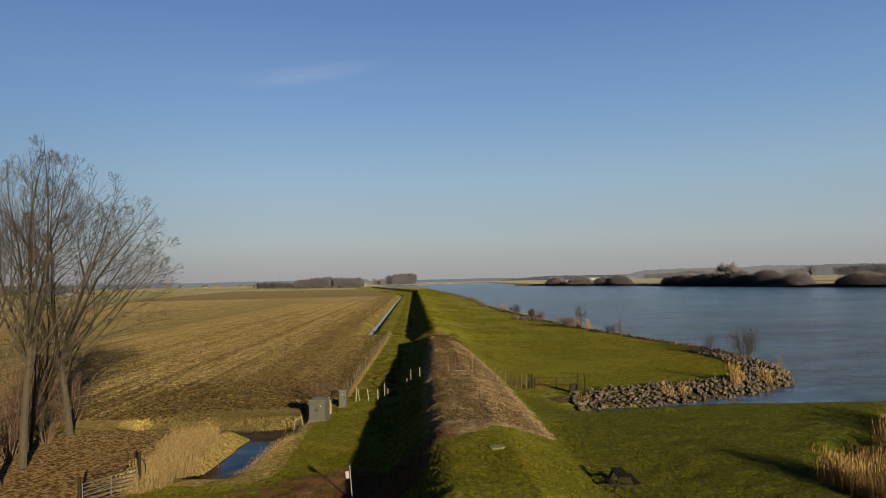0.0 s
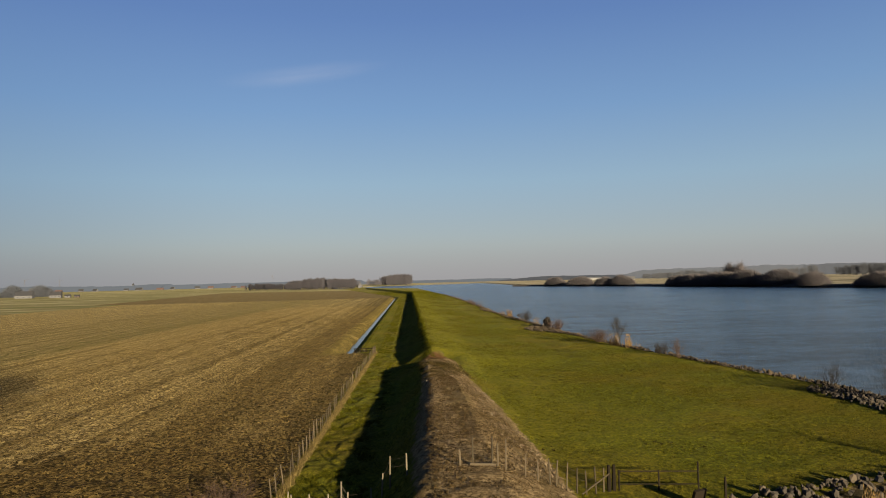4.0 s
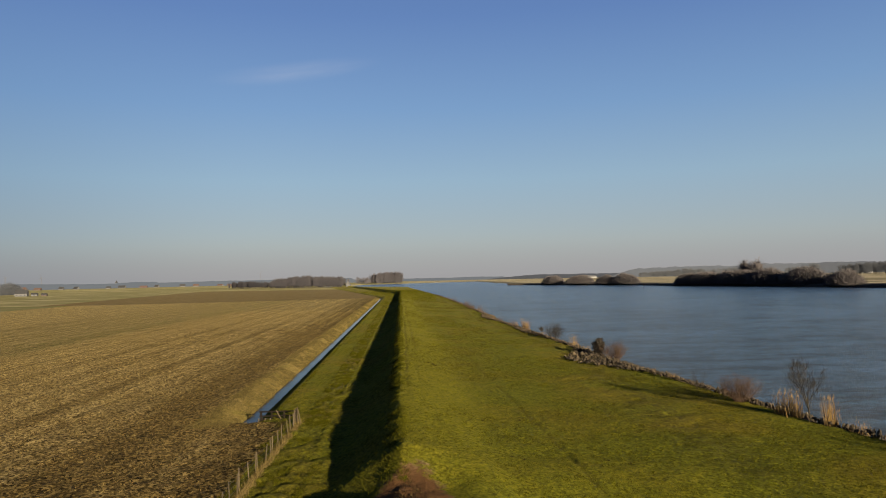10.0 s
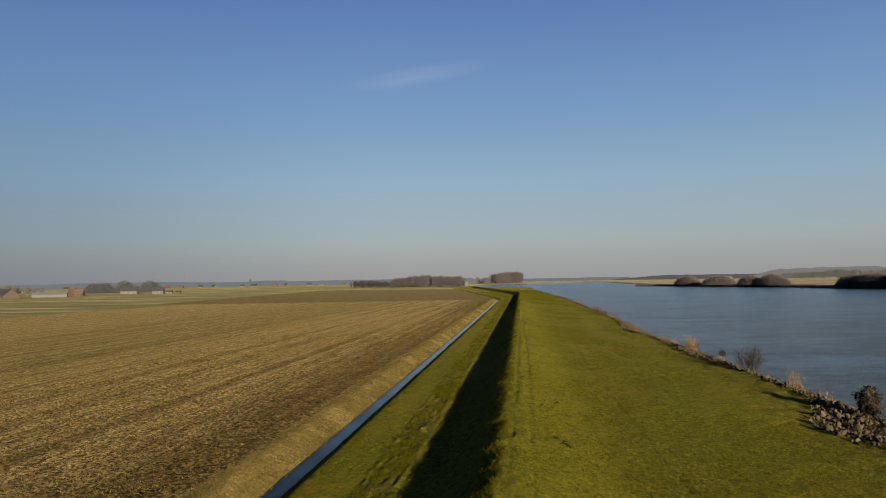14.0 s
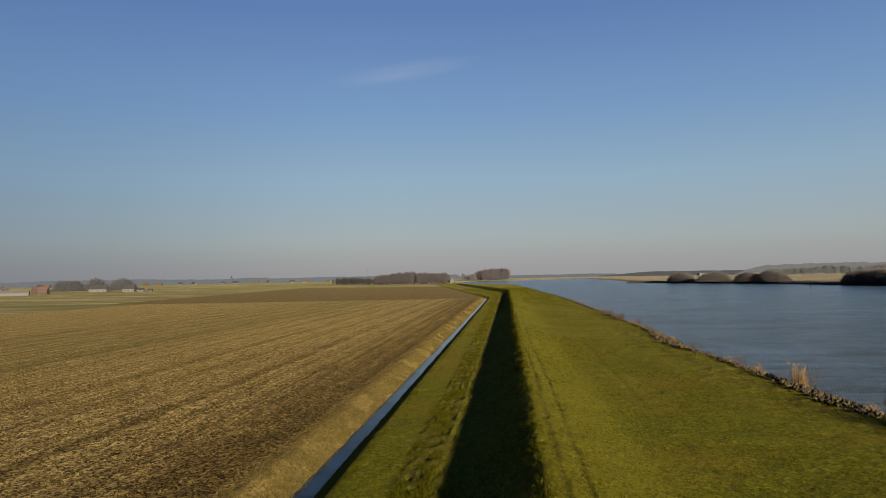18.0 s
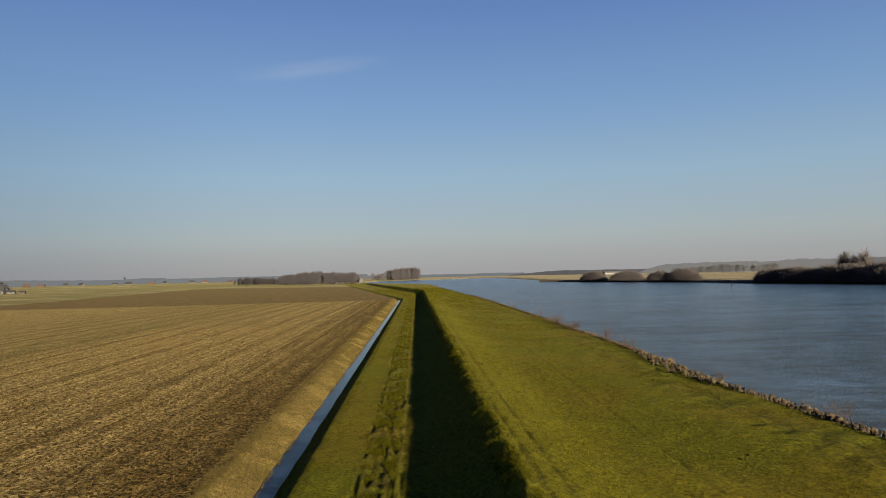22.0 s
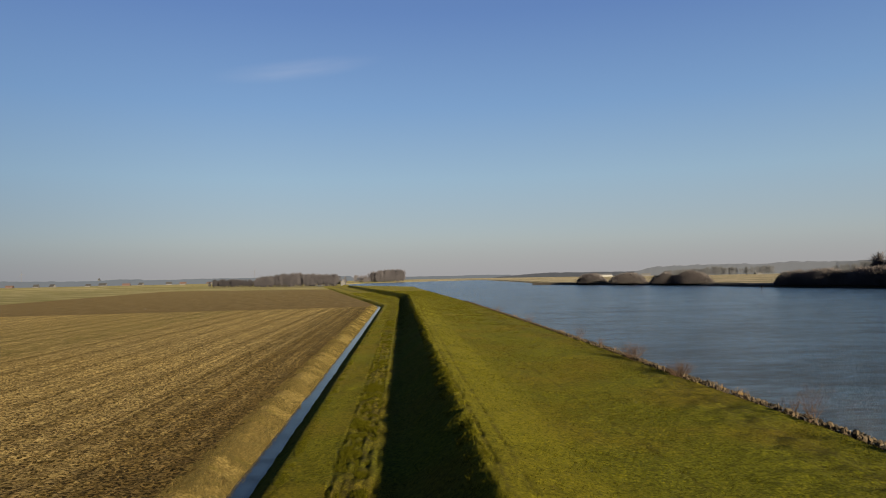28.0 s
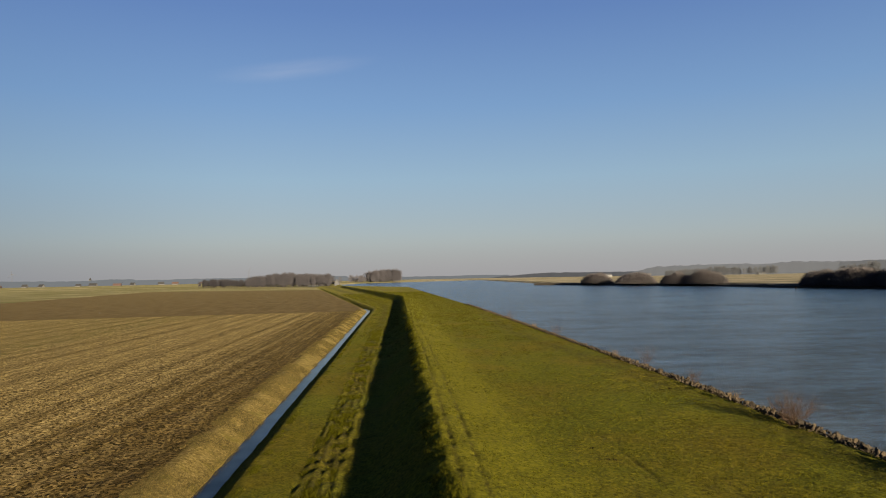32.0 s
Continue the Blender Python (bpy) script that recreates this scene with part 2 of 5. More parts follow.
    soil = k.ramp(speckle, (0.38, (0.010, 0.006, 0.002)), (0.5, (0.095, 0.061, 0.016)), (0.62, (0.33, 0.226, 0.070)))
    straw = k.ramp(speckle, (0.38, (0.035, 0.021, 0.006)), (0.5, (0.350, 0.252, 0.084)), (0.62, (0.80, 0.61, 0.26)))
    sf = k.math("ADD", k.math("MULTIPLY", rows, k.math("ADD", k.math("MULTIPLY", k.span(x, -15.0, -32.0), 0.62), 0.26)), k.math("MULTIPLY", k.noise(0.35, 5, 0.7, stretch=(1, 0.3, 1)), 0.6))
    sf = k.math("ADD", sf, k.math("MULTIPLY", k.span(x, -14.0, -34.0), 0.22))
    sf = k.math("ADD", sf, k.math("MULTIPLY", k.math("MULTIPLY", k.span(x, -102.0, -124.0), k.span(x, -196.0, -180.0)), 0.45))
    sf = k.math("SUBTRACT", sf, k.math("MULTIPLY", k.span(k.axis(1), 82.0, 68.0), 0.45))
    field = k.mix(k.span(sf, 0.30, 0.88), soil, straw)
    lines = k.math("MULTIPLY", k.span(furrow, 0.50, 0.95), k.span(k.noise(0.6, 4, 0.7, stretch=(1.0, 0.12, 1.0)), 0.36, 0.56))
    tramline = k.span(k.math("SINE", k.math("ADD", k.math("MULTIPLY", x, 6.283 / 7.0), k.math("MULTIPLY", k.noise(0.1, 2, 0.5, stretch=(1.0, 0.05, 1.0)), 4.0))), 0.45, 0.95)
    dark = k.ramp(speckle, (0.38, (0.012, 0.007, 0.002)), (0.62, (0.145, 0.096, 0.028)))
    far_rows = k.span(k.axis(1), 68.0, 84.0)
    field = k.mix(k.math("MULTIPLY", k.math("ADD", k.math("MULTIPLY", lines, 0.50), k.math("MULTIPLY", tramline, 0.30)), far_rows), field, dark)
    green = k.math("MULTIPLY", k.span(x, -48.0, -75.0), k.span(x, -118.0, -92.0))
    green = k.math("ADD", k.math("MULTIPLY", green, 0.45), k.math("MULTIPLY", k.math("MULTIPLY", k.span(x, -57.0, -63.0), k.span(x, -73.0, -67.0)), 0.55))
    field = k.mix(k.math("MULTIPLY", green, k.math("MULTIPLY", k.span(k.noise(0.8, 5, 0.75, stretch=(1, 0.3, 1)), 0.40, 0.62), 0.75)),
                  field, k.ramp(fine, (0.3, (0.07, 0.07, 0.014)), (0.7, (0.19, 0.18, 0.04))))
    # ploughed earth, meadows and sand of the far land, with haze greyed into the colours
    far = k.ramp(k.noise(0.010, 2, 0.4, stretch=(0.35, 2.2, 1)), (0.38, (0.17, 0.150, 0.105)), (0.45, (0.46, 0.410, 0.31)), (0.52, (0.18, 0.160, 0.115)), (0.59, (0.52, 0.455, 0.34)))
    plough = k.ramp(k.noise(0.35, 5, 0.7, stretch=(1, 0.15, 1)), (0.36, (0.125, 0.085, 0.038)), (0.64, (0.195, 0.136, 0.066)))
    meadow = k.ramp(k.noise(0.012, 3, 0.5, stretch=(0.3, 2.0, 1)), (0.40, (0.165, 0.165, 0.066)), (0.48, (0.24, 0.215, 0.110)), (0.53, (0.46, 0.40, 0.24)), (0.57, (0.185, 0.180, 0.075)))
    far = k.mix(k.span(x, 120.0, -40.0), far, meadow)
    c = grass
    c = k.mix(k.span(k.math("ADD", k.attr("dry"), warp), -0.15, 0.15), c, dry)
    c = k.mix(k.span(k.math("ADD", k.attr("field"), k.math("MULTIPLY", warp, 1.2)), -0.2, 0.2), c, field)
    c = k.mix(k.span(k.math("ADD", k.attr("plough"), k.math("MULTIPLY", warp, 2)), -1.0, 1.0), c, plough)
    c = k.mix(k.span(k.attr("far"), -1.0, 1.0), c, far)
    mud = k.ramp(k.math("ADD", k.math("MULTIPLY", k.noise(2.6, 7, 0.82), 0.65), k.math("MULTIPLY", k.cells(8.0), 0.35)), (0.33, (0.120, 0.080, 0.036)), (0.5, (0.32, 0.225, 0.112)), (0.66, (0.54, 0.405, 0.225)))
    strips = k.span(k.noise(0.55, 3, 0.6, stretch=(1.0, 0.05, 1.0)), 0.46, 0.56)
    mud = k.mix(k.math("MULTIPLY", strips, 0.5), mud, k.ramp(fine, (0.32, (0.060, 0.044, 0.015)), (0.68, (0.19, 0.138, 0.052))))
    mud = k.mix(k.math("MULTIPLY", k.span(k.attr("fresh"), -0.3, 0.3), 0.9), mud, k.ramp(k.noise(3.0, 5, 0.7), (0.3, (0.105, 0.045, 0.018)), (0.7, (0.185, 0.085, 0.036))))
    # earth below the stones painted dark, for the shade in their gaps
    mud = k.mix(k.span(k.attr("shore"), -0.2, 0.2), mud, k.ramp(k.noise(3.0, 5, 0.7), (0.3, (0.020, 0.016, 0.009)), (0.7, (0.085, 0.064, 0.036))))
    c = k.mix(k.span(k.math("ADD", k.attr("soil"), k.math("MULTIPLY", warp, 1.8)), -0.12, 0.12), c, mud)
    leaf = k.ramp(speckle, (0.38, (0.060, 0.032, 0.010)), (0.5, (0.21, 0.126, 0.044)), (0.62, (0.44, 0.295, 0.125)))
    c = k.mix(k.span(k.math("ADD", k.attr("litter"), k.math("MULTIPLY", warp, 3.0)), -0.5, 0.5), c, leaf)
    relief = k.math("ADD", k.math("MULTIPLY", fine, 0.50), k.math("MULTIPLY", k.noise(3.6, 7, 0.8), 0.60))
    earth = k.span(k.math("MAXIMUM", k.attr("field"), k.attr("soil")), -0.3, 0.3)
    k.bump(k.math("ADD", relief, k.math("MULTIPLY", earth, k.math("ADD", k.math("MULTIPLY", k.noise(4.5, 6, 0.8), 0.55), k.math("MULTIPLY", furrow, 0.22)))), 0.26, 1.0)
    return k.color(c)


def water_material(name, tint, ripple, scale, stretch, gloss=0.06, shine=0.5):
    """Water that mirrors the sky in ripples, with light and dark glints also painted into its faint colour."""
    k = Mat(name, gloss, shine)
    k.p.inputs["IOR"].default_value = 1.33
    h = k.math("ADD", k.noise(scale, 3, 0.55, stretch=stretch), k.math("MULTIPLY", k.noise(scale * 3.4, 4, 0.7, stretch=stretch), 0.6))
    h = k.math("ADD", h, k.math("MULTIPLY", k.noise(scale * 9.0, 3, 0.7, stretch=stretch), 0.35))
    calm = k.math("MAXIMUM", k.span(k.axis(0), 32.0, 50.0), k.span(k.axis(1), 60.0, 74.0))
    streaks = k.math("ADD", k.math("MULTIPLY", k.noise(0.9, 8, 0.80, stretch=(0.5, 1.0, 1)), 0.42), k.math("MULTIPLY", k.noise(0.035, 5, 0.65, stretch=(0.6, 1.6, 1)), 0.24))
    streaks = k.math("ADD", streaks, k.math("MULTIPLY", k.noise(0.17, 6, 0.75, stretch=(0.55, 1.5, 1)), 0.34))
    gleam = k.span(streaks, 0.42, 0.58)
    k.bump(k.math("MULTIPLY", h, k.math("ADD", k.math("MULTIPLY", k.math("SUBTRACT", 1.15, gleam), k.math("MULTIPLY", calm, 0.9)), 0.10)), ripple, 1.0)
    k.put(k.p.inputs["Specular IOR Level"], k.math("MULTIPLY", k.math("ADD", k.math("MULTIPLY", gleam, 0.85), 0.52), shine))
    # ripple glints painted in: the base colour brightens with the gleam
    return k.color(k.mix(gleam, tuple(v * 0.35 for v in tint), tuple(v * 1.75 for v in tint)))


LAND = land_material()
RIVER = water_material("river water", (0.019, 0.038, 0.070), 0.34, 1.2, (0.7, 1.2, 1.0), 0.17, 0.38)
DITCH = water_material("ditch water", (0.004, 0.007, 0.012), 0.004, 1.2, (1, 1, 1), 0.03, 0.11)


# ---- helpers for meshes ----
def mesh_object(name, verts, faces, material, parent=None, smooth=False):
    me = bpy.data.meshes.new(name)
    me.from_pydata(verts, [], faces)
    me.materials.append(material)
    if smooth:
        me.polygons.foreach_set("use_smooth", [True] * len(me.polygons))
    ob = new(name, me)
    ob.parent = parent
    return ob


def part(name, bm, material, parent, label=""):
    me = bpy.data.meshes.new(name)
    bm.to_mesh(me)
    bm.free()
    me.materials.append(material)
    ob = new(name, me)
    ob.parent = parent
    return tagged(ob, label)


# ---- lie of the land ----
def smooth(a, b, v):
    t = np.clip((v - a) / (b - a), 0, 1)
    return t * t * (3 - 2 * t)


def bend(y):
    """How far the dike's crest has turned aside at y."""
    t = np.clip(y - 572.0, 0, None)
    return -0.132 * np.where(t < 44, t * t / 88.0, t - 22.0)


def ditch_bend(y):
    """How far the ditch, which turns before the dike does, has turned aside at y."""
    t = np.clip(y - 518.0, 0, None)
    return -0.143 * np.where(t < 14, t * t / 28.0, t - 7.0)


def lateral(x, y):
    """Metres across the dike from its foot line, on the field's side negative."""
    d, c = ditch_bend(y), bend(y)
    between = -7.0 + 7.0 * (x + 7.0 - d) / (7.0 + c - d)
    return np.where(x < d - 7.0, x - d, np.where(x > c, x - c, between))


BANK_Y = [300, 350, 510, 600, 690, 790, 877, 925, 961, 1005, 1300, 1700, 2200]
BANK_X = [345, 325, 283, 275, 249, 243, 221, 197, 181, 168, 190, 210, 230]
SHORE_Y = [60, 75, 90, 110, 125, 145, 164, 192, 250, 265, 284, 306, 336, 437, 520, 700, 1000, 1150, 1300, 1500, 1800, 2000]
SHORE_X = [37, 40, 40, 36.5, 33.6, 32.2, 30.8, 30.0, 28.0, 28.8, 29.2, 29.0, 29.4, 28.8, 28, 23, 15, -30, -90, -110, -80, -60]


def to_water(x, y):
    """Metres out past the river's waterline; negative on land."""
    upper = np.interp(x, [13, 13.6, 17.7, 25.4, 29.9, 35.7, 38.8, 41, 46], [53.2, 55.1, 55.4, 57.9, 60, 64.6, 71.2, 85, 600])
    lower = np.interp(x, [13.5, 22, 29, 37], [52.6, 54.0, 53.4, 53.2])
    inlet = np.minimum(np.minimum(y - lower, (upper - y) * 0.8), x - 13.0)
    side = np.where(y > 62, x - np.interp(y, SHORE_Y, SHORE_X), -50.0)
    over = np.minimum(np.interp(y, BANK_Y, BANK_X) - x, np.where(x < 260, 1930 + 1.5 * x - y, 500.0))
    return np.minimum(np.maximum(inlet, side), over)


def capsule(x, y, a, b, r):
    ax, ay, dx, dy = a[0], a[1], b[0] - a[0], b[1] - a[1]
    t = np.clip(((x - ax) * dx + (y - ay) * dy) / (dx * dx + dy * dy), 0, 1)
    return r - np.hypot(x - ax - t * dx, y - ay - t * dy)


def in_pond(x, y):
    return np.maximum(capsule(x, y, (-11.6, 40.6), (-10.9, 50.0), 1.25), np.maximum(
        capsule(x, y, (-10.6, 52.6), (-20.0, 54.0), 1.5), capsule(x, y, (-10.9, 48.5), (-10.2, 53.0), 1.5)))


def in_mound(x, y):
    left = np.interp(y, [30, 45, 70, 90, 97, 105, 109, 113], [0.5, 0.5, 0.8, 1.6, 1.9, 1.6, 1.9, 3.0])
    right = np.interp(y, [30, 36, 40, 64, 80, 97, 103, 109, 113], [7.2, 7.6, 7.9, 7.9, 7.0, 5.4, 5.5, 5.3, 4.0])
    return np.minimum(np.minimum(x - left, right - x), np.minimum((y - 33.9 - 0.8 * (x - 0.9)) * 0.75, 113.2 - y))


def lattice(ix, iy, seed):
    n = (ix * 374761393 + iy * 668265263 + seed * 974711) & 0x7FFFFFFF
    n = ((n ^ (n >> 13)) * 1274126177) & 0x7FFFFFFF
    return ((n ^ (n >> 16)) & 0xFFFF) / 65535.0 - 0.5


def grain(x, y, size, seed):
    """Smooth random relief, about -0.5 to 0.5."""
    u, v = x / size, y / size
    i, j = np.floor(u).astype(np.int64), np.floor(v).astype(np.int64)
    a, b = u - i, v - j
    a, b = a * a * (3 - 2 * a), b * b * (3 - 2 * b)
    lo = lattice(i, j, seed) * (1 - a) + lattice(i + 1, j, seed) * a
    hi = lattice(i, j + 1, seed) * (1 - a) + lattice(i + 1, j + 1, seed) * a
    return lo * (1 - b) + hi * b


def height(x, y):
    x, y = np.asarray(x, float), np.asarray(y, float)
    u = lateral(x, y)
    m = smooth(115, 107, y)
    # dike of plain grass, and the narrower one under the bare mound
    crest = u + (0.30 * grain(x * 0.5, y, 1.6, 41) + 0.22 * grain(x * 0.7, y, 0.7, 42)) * smooth(-0.5, 1.5, u) * smooth(4.6, 3.4, u)
    z = np.interp(crest, [-12.0, -7.0, -0.9, -0.4, 3.08, 3.20, 4.2, 8.5, 14, 24, 60], [0.12, 0.12, 0.26, 0.34, 2.76, 2.80, 2.66, 1.66, 1.30, 1.12, 1.1])
    edge = np.interp(y, [36, 44, 60, 74, 85, 100, 112, 118], [0.1, 0.2, 0.2, 0.8, 1.25, 1.1, 0.7, 0.5]) + 0.4 * grain(x * 0.5, y, 2.6, 31) + 0.3 * grain(x * 0.7, y, 0.8, 32)
    z2 = np.interp(u - edge * smooth(4.2, 1.6, u), [-12.0, -7.0, -2.4, -1.8, 0.7, 1.3, 4.4, 8.4, 14, 24, 60], [0.12, 0.14, 0.26, 0.34, 2.55, 2.78, 2.80, 1.05, 0.85, 0.9, 1.0])
    z = z * (1 - m) + z2 * m
    # the crest sinks into a bare hollow where the mound ends
    z = z + np.interp(y, [100.5, 109.8, 111.8, 115.6], [0.0, -0.90, -0.90, 0.0]) * smooth(-0.5, 1.2, u) * smooth(7.5, 4.5, u)
    near = smooth(56, 46, y) * smooth(7, 13, x)
    z = z * (1 - near) + near * np.interp(x, [7, 13, 40], [1.0, 0.75, 0.7])
    # ditch along the field
    d = smooth(135.6, 138.0, y)
    cut = np.interp(u, [-12.2, -11.9, -10.2, -9.9, -9.35, -9.05, -7.75, -7.3], [0, 0.03, -0.84, -1.2, -1.2, -0.84, -0.06, 0])
    z = z + d * np.where((u > -12.2) & (u < -7.1), cut, 0) + d * 0.12 * np.exp(-((u + 12.2) / 0.5) ** 2)
    p = in_pond(x, y)
    z = np.where(p > -1.0, np.minimum(z, np.interp(p, [-1.0, 0.0, 0.6], [0.12, -0.7, -1.2])), z)
    # wet hollow on the foreland
    z = z - 1.0 * smooth(7.5, 4.0, np.hypot((x - 26.5) * 0.9, y - 34.5 - 0.5 * (x - 26.5)))
    # river
    w = to_water(x, y)
    z = np.where((x > 150) | (y > 1600), 2.3, z)
    z = np.where(w > -8.0, np.minimum(z, np.interp(w, [-8.0, -4.0, -3.0, 0.0, 3.0, 8.0], [3.0, 1.6, 1.0, 0.0, -1.4, -2.0])), z)
    return z


def ground():
    def steps(*runs):
        out = []
        for a, b, s in runs:
            out += list(np.arange(a, b, s))
        return out
    grow = [45 * 1.16 ** i for i in range(1, 29)]
    xs = np.array([-55 - g for g in grow[::-1]] + steps((-100, -20, 0.6), (-20, 44.9, 0.33)) + [45 + g - 45 for g in grow])
    xs = np.unique(np.round(np.concatenate([xs, np.arange(140, 352, 6), np.arange(-5.2, -1.2, 0.11), np.arange(-9.0, -7.7, 0.15), np.arange(2.2, 5.4, 0.11), np.arange(11.2, 13.4, 0.13)]), 3))
    ys = np.array([-80, -40, 0] + steps((15, 120, 0.33), (120, 345, 0.5), (345, 620, 1.5), (620, 1120, 4.0)) + [1120 * 1.03 ** i for i in range(0, 41)])
    X, Y = np.meshgrid(xs, ys)
    U = lateral(X, Y)
    W, P = to_water(X, Y), in_pond(X, Y)
    disc = (1.0 - np.hypot((X - 3.6) / 2.0, (Y - 107.2) / 6.6)) * 2.0
    M = np.where(Y > 104, disc, np.maximum(in_mound(X, Y), disc))
    Z = height(X, Y)
    field = np.minimum(np.where(Y > 136, -12.7 - U, np.where(Y > 60, -6.6 + 0.012 * (Y - 60) - U, np.minimum(-9.0 - X, Y - 55.8))), 510 + 0.15 * np.maximum(X, -130) - Y)
    field = np.minimum(field, U + 185)
    plough = np.minimum(np.minimum(-12.1 - U, Y - 510 - 0.15 * np.maximum(X, -130)), np.minimum(1005 - 0.5 * (X + 130) - Y, X + 232 + 0.12 * (Y - 700)))
    far = np.maximum(np.maximum(np.minimum(np.minimum(-U - 11.4, np.maximum(Y - 1000, -X - 185)), -plough), X - 150), np.minimum(Y - 1400, 400.0))
    dry = np.where(Y > 132, np.minimum(U + 12.9, -9.8 - U), -5.0)
    dry = np.maximum(dry, np.minimum(np.minimum(P + 3.2, Y - 37.0), -8.2 - X + 0.6 * (Y < 50)))
    dry = np.maximum(dry, np.minimum(np.minimum(Y - 53.0, 57.0 - Y), -8.8 - X))
    litter = np.minimum(np.minimum(-14.5 - X, 52 - Y), Y - 34)
    track = np.exp(-((U + 3.3) / 1.1) ** 4) * smooth(128, 150, Y) + np.exp(-((U - 3.75 - 0.5 * grain(X * 0, Y, 30.0, 23)) / 0.16) ** 2) * smooth(118, 160, Y) * 0.9
    track = track + np.exp(-((U - 4.75 - 0.5 * grain(X * 0, Y, 30.0, 23)) / 0.16) ** 2) * smooth(150, 200, Y) * 0.8 + np.exp(-((U - 12.3 - 0.8 * np.sin(Y / 37)) / 0.15) ** 2) * 0.5 * smooth(70, 110, Y)
    track = track + 0.7 * np.exp(-((U - 23 - 2 * np.sin(Y / 23)) / 1.8) ** 2) * smooth(100, 120, Y) + 0.6 * smooth(-6.5, -5.5, U) * smooth(-1.5, -2.5, U) * smooth(140, 120, Y) * smooth(62, 75, Y)
    bright_turf = (smooth(2.2, 3.1, U) * (0.85 * smooth(12.0, 6.0, U) + 0.15) * smooth(25, 12.0, U) * smooth(96, 125, Y) + 0.55 * smooth(7, 9, X) * smooth(22, 11, X) * smooth(60, 75, Y) * smooth(125, 100, Y) + 0.3 * smooth(-7.5, -6.0, U) * smooth(-4.5, -5.5, U))
    fresh = disc
    patch = 2.8 - np.hypot((X + 3.9) / 2.5, (Y - 33.8) / 2.2)
    stony = np.minimum(np.minimum(W + 2.7 + 4.2 * np.exp(-((Y - 161) / 9) ** 2), 1.0), np.where((Y > 55) & (X < 60) & (Y < 520), 1.0, -5.0)) - 0.2
    stony = np.where((Y < 62) & (X < 30) & (W > -0.3) & (Y < 56), -1.0, stony)
    soil = np.maximum(np.maximum(M, patch * 0.5 - 0.4), stony)
    fresh = np.maximum(fresh, patch * 0.5 - 0.2)
    dense = smooth(-60, -30, X) * smooth(60, 44, X) * smooth(600, 380, Y)
    turf = 0.06 * grain(X, Y, 1.7, 1) + 0.06 * grain(X, Y, 0.75, 2)
    clod = (0.14 * grain(X, Y, 1.1, 3) + 0.13 * grain(X, Y, 0.55, 4)) * np.where(M > 0, 0.7, 1.0)
    rough = np.clip(np.maximum(field, soil) * 2 + 0.5, 0, 1)
    Z = Z + dense * (turf * (1 - rough) * (1 + 3.0 * np.clip(track, 0, 1)) + clod * rough + 0.10 * grain(X, Y, 6.0, 5)) * smooth(0.0, -0.6, W)
    # ruts, wheel marks and a sheep path
    rut = smooth(-5.0, -4.2, U) * smooth(-1.7, -2.3, U) * smooth(128, 150, Y) * smooth(620, 420, Y)
    Z = Z + rut * (0.045 * np.sin(6.283 * U / 0.62 + 2.5 * grain(X * 0.2 + 3.0, Y, 11.0, 21) + 1.2 * grain(X * 0.2, Y, 2.1, 25)) * (0.75 + grain(X, Y, 3.0, 26)) + 0.20 * grain(X * 1.5, Y * 0.42, 0.45, 22) + 0.08 * grain(X, Y * 0.3, 0.9, 52))
    Z = Z - 0.07 * smooth(116, 140, Y) * (np.exp(-((U - 3.75 - 0.5 * grain(X * 0, Y, 30.0, 23)) / 0.12) ** 2) + np.exp(-((U - 4.75 - 0.5 * grain(X * 0, Y, 30.0, 23)) / 0.12) ** 2)) * (0.6 + grain(X, Y, 3.0, 24))
    Z = Z - 0.03 * np.exp(-((U - 12.3 - 0.8 * np.sin(Y / 37)) / 0.16) ** 2) * smooth(70, 110, Y)
    # tussocks between the fence and the dike, and a lumpy foreland near the stones
    verge = smooth(-6.8, -6.0, U) * smooth(-0.6, -1.6, U) * smooth(58, 66, Y) * smooth(160, 128, Y)
    Z = Z + verge * (0.12 * grain(X, Y, 1.1, 27) + 0.24 * grain(X, Y, 0.45, 28))
    rim = np.exp(-((U - 21.5 - 2 * np.sin(Y / 23)) / 2.6) ** 2) * smooth(98, 112, Y) * smooth(520, 400, Y) * smooth(0.0, 0.25, grain(X, Y * 0.5, 6.0, 29) + 0.1)
    Z = Z + rim * (0.20 * grain(X, Y, 0.8, 30) + 0.10)
    Z = Z + smooth(7, 12, X) * smooth(60, 44, Y) * smooth(-2.0, -4.0, W) * 0.10 * grain(X, Y, 0.7, 33)
    nx, ny = len(xs), len(ys)
    me = bpy.data.meshes.new("ground")
    idx = np.arange(nx * ny).reshape(ny, nx)
    quads = np.stack([idx[:-1, :-1], idx[:-1, 1:], idx[1:, 1:], idx[1:, :-1]], -1).reshape(-1)
    me.vertices.add(nx * ny)
    me.vertices.foreach_set("co", np.stack([X, Y, Z], -1).astype(np.float32).reshape(-1))
    n = len(quads) // 4
    me.loops.add(n * 4)
    me.loops.foreach_set("vertex_index", quads.astype(np.int32))
    me.polygons.add(n)
    me.polygons.foreach_set("loop_start", np.arange(0, n * 4, 4, dtype=np.int32))
    me.polygons.foreach_set("use_smooth", np.ones(n, dtype=bool))
    me.update(calc_edges=True)
    for name, v in (("field", field), ("plough", plough), ("far", far), ("dry", dry), ("litter", litter), ("track", track), ("soil", soil), ("fresh", fresh), ("shore", stony), ("bright_turf", bright_turf)):
        me.attributes.new(name, "FLOAT", "POINT").data.foreach_set("value", np.clip(v, -20, 20).astype(np.float32).reshape(-1))
    me.materials.append(LAND)
    ob = new("ground", me)
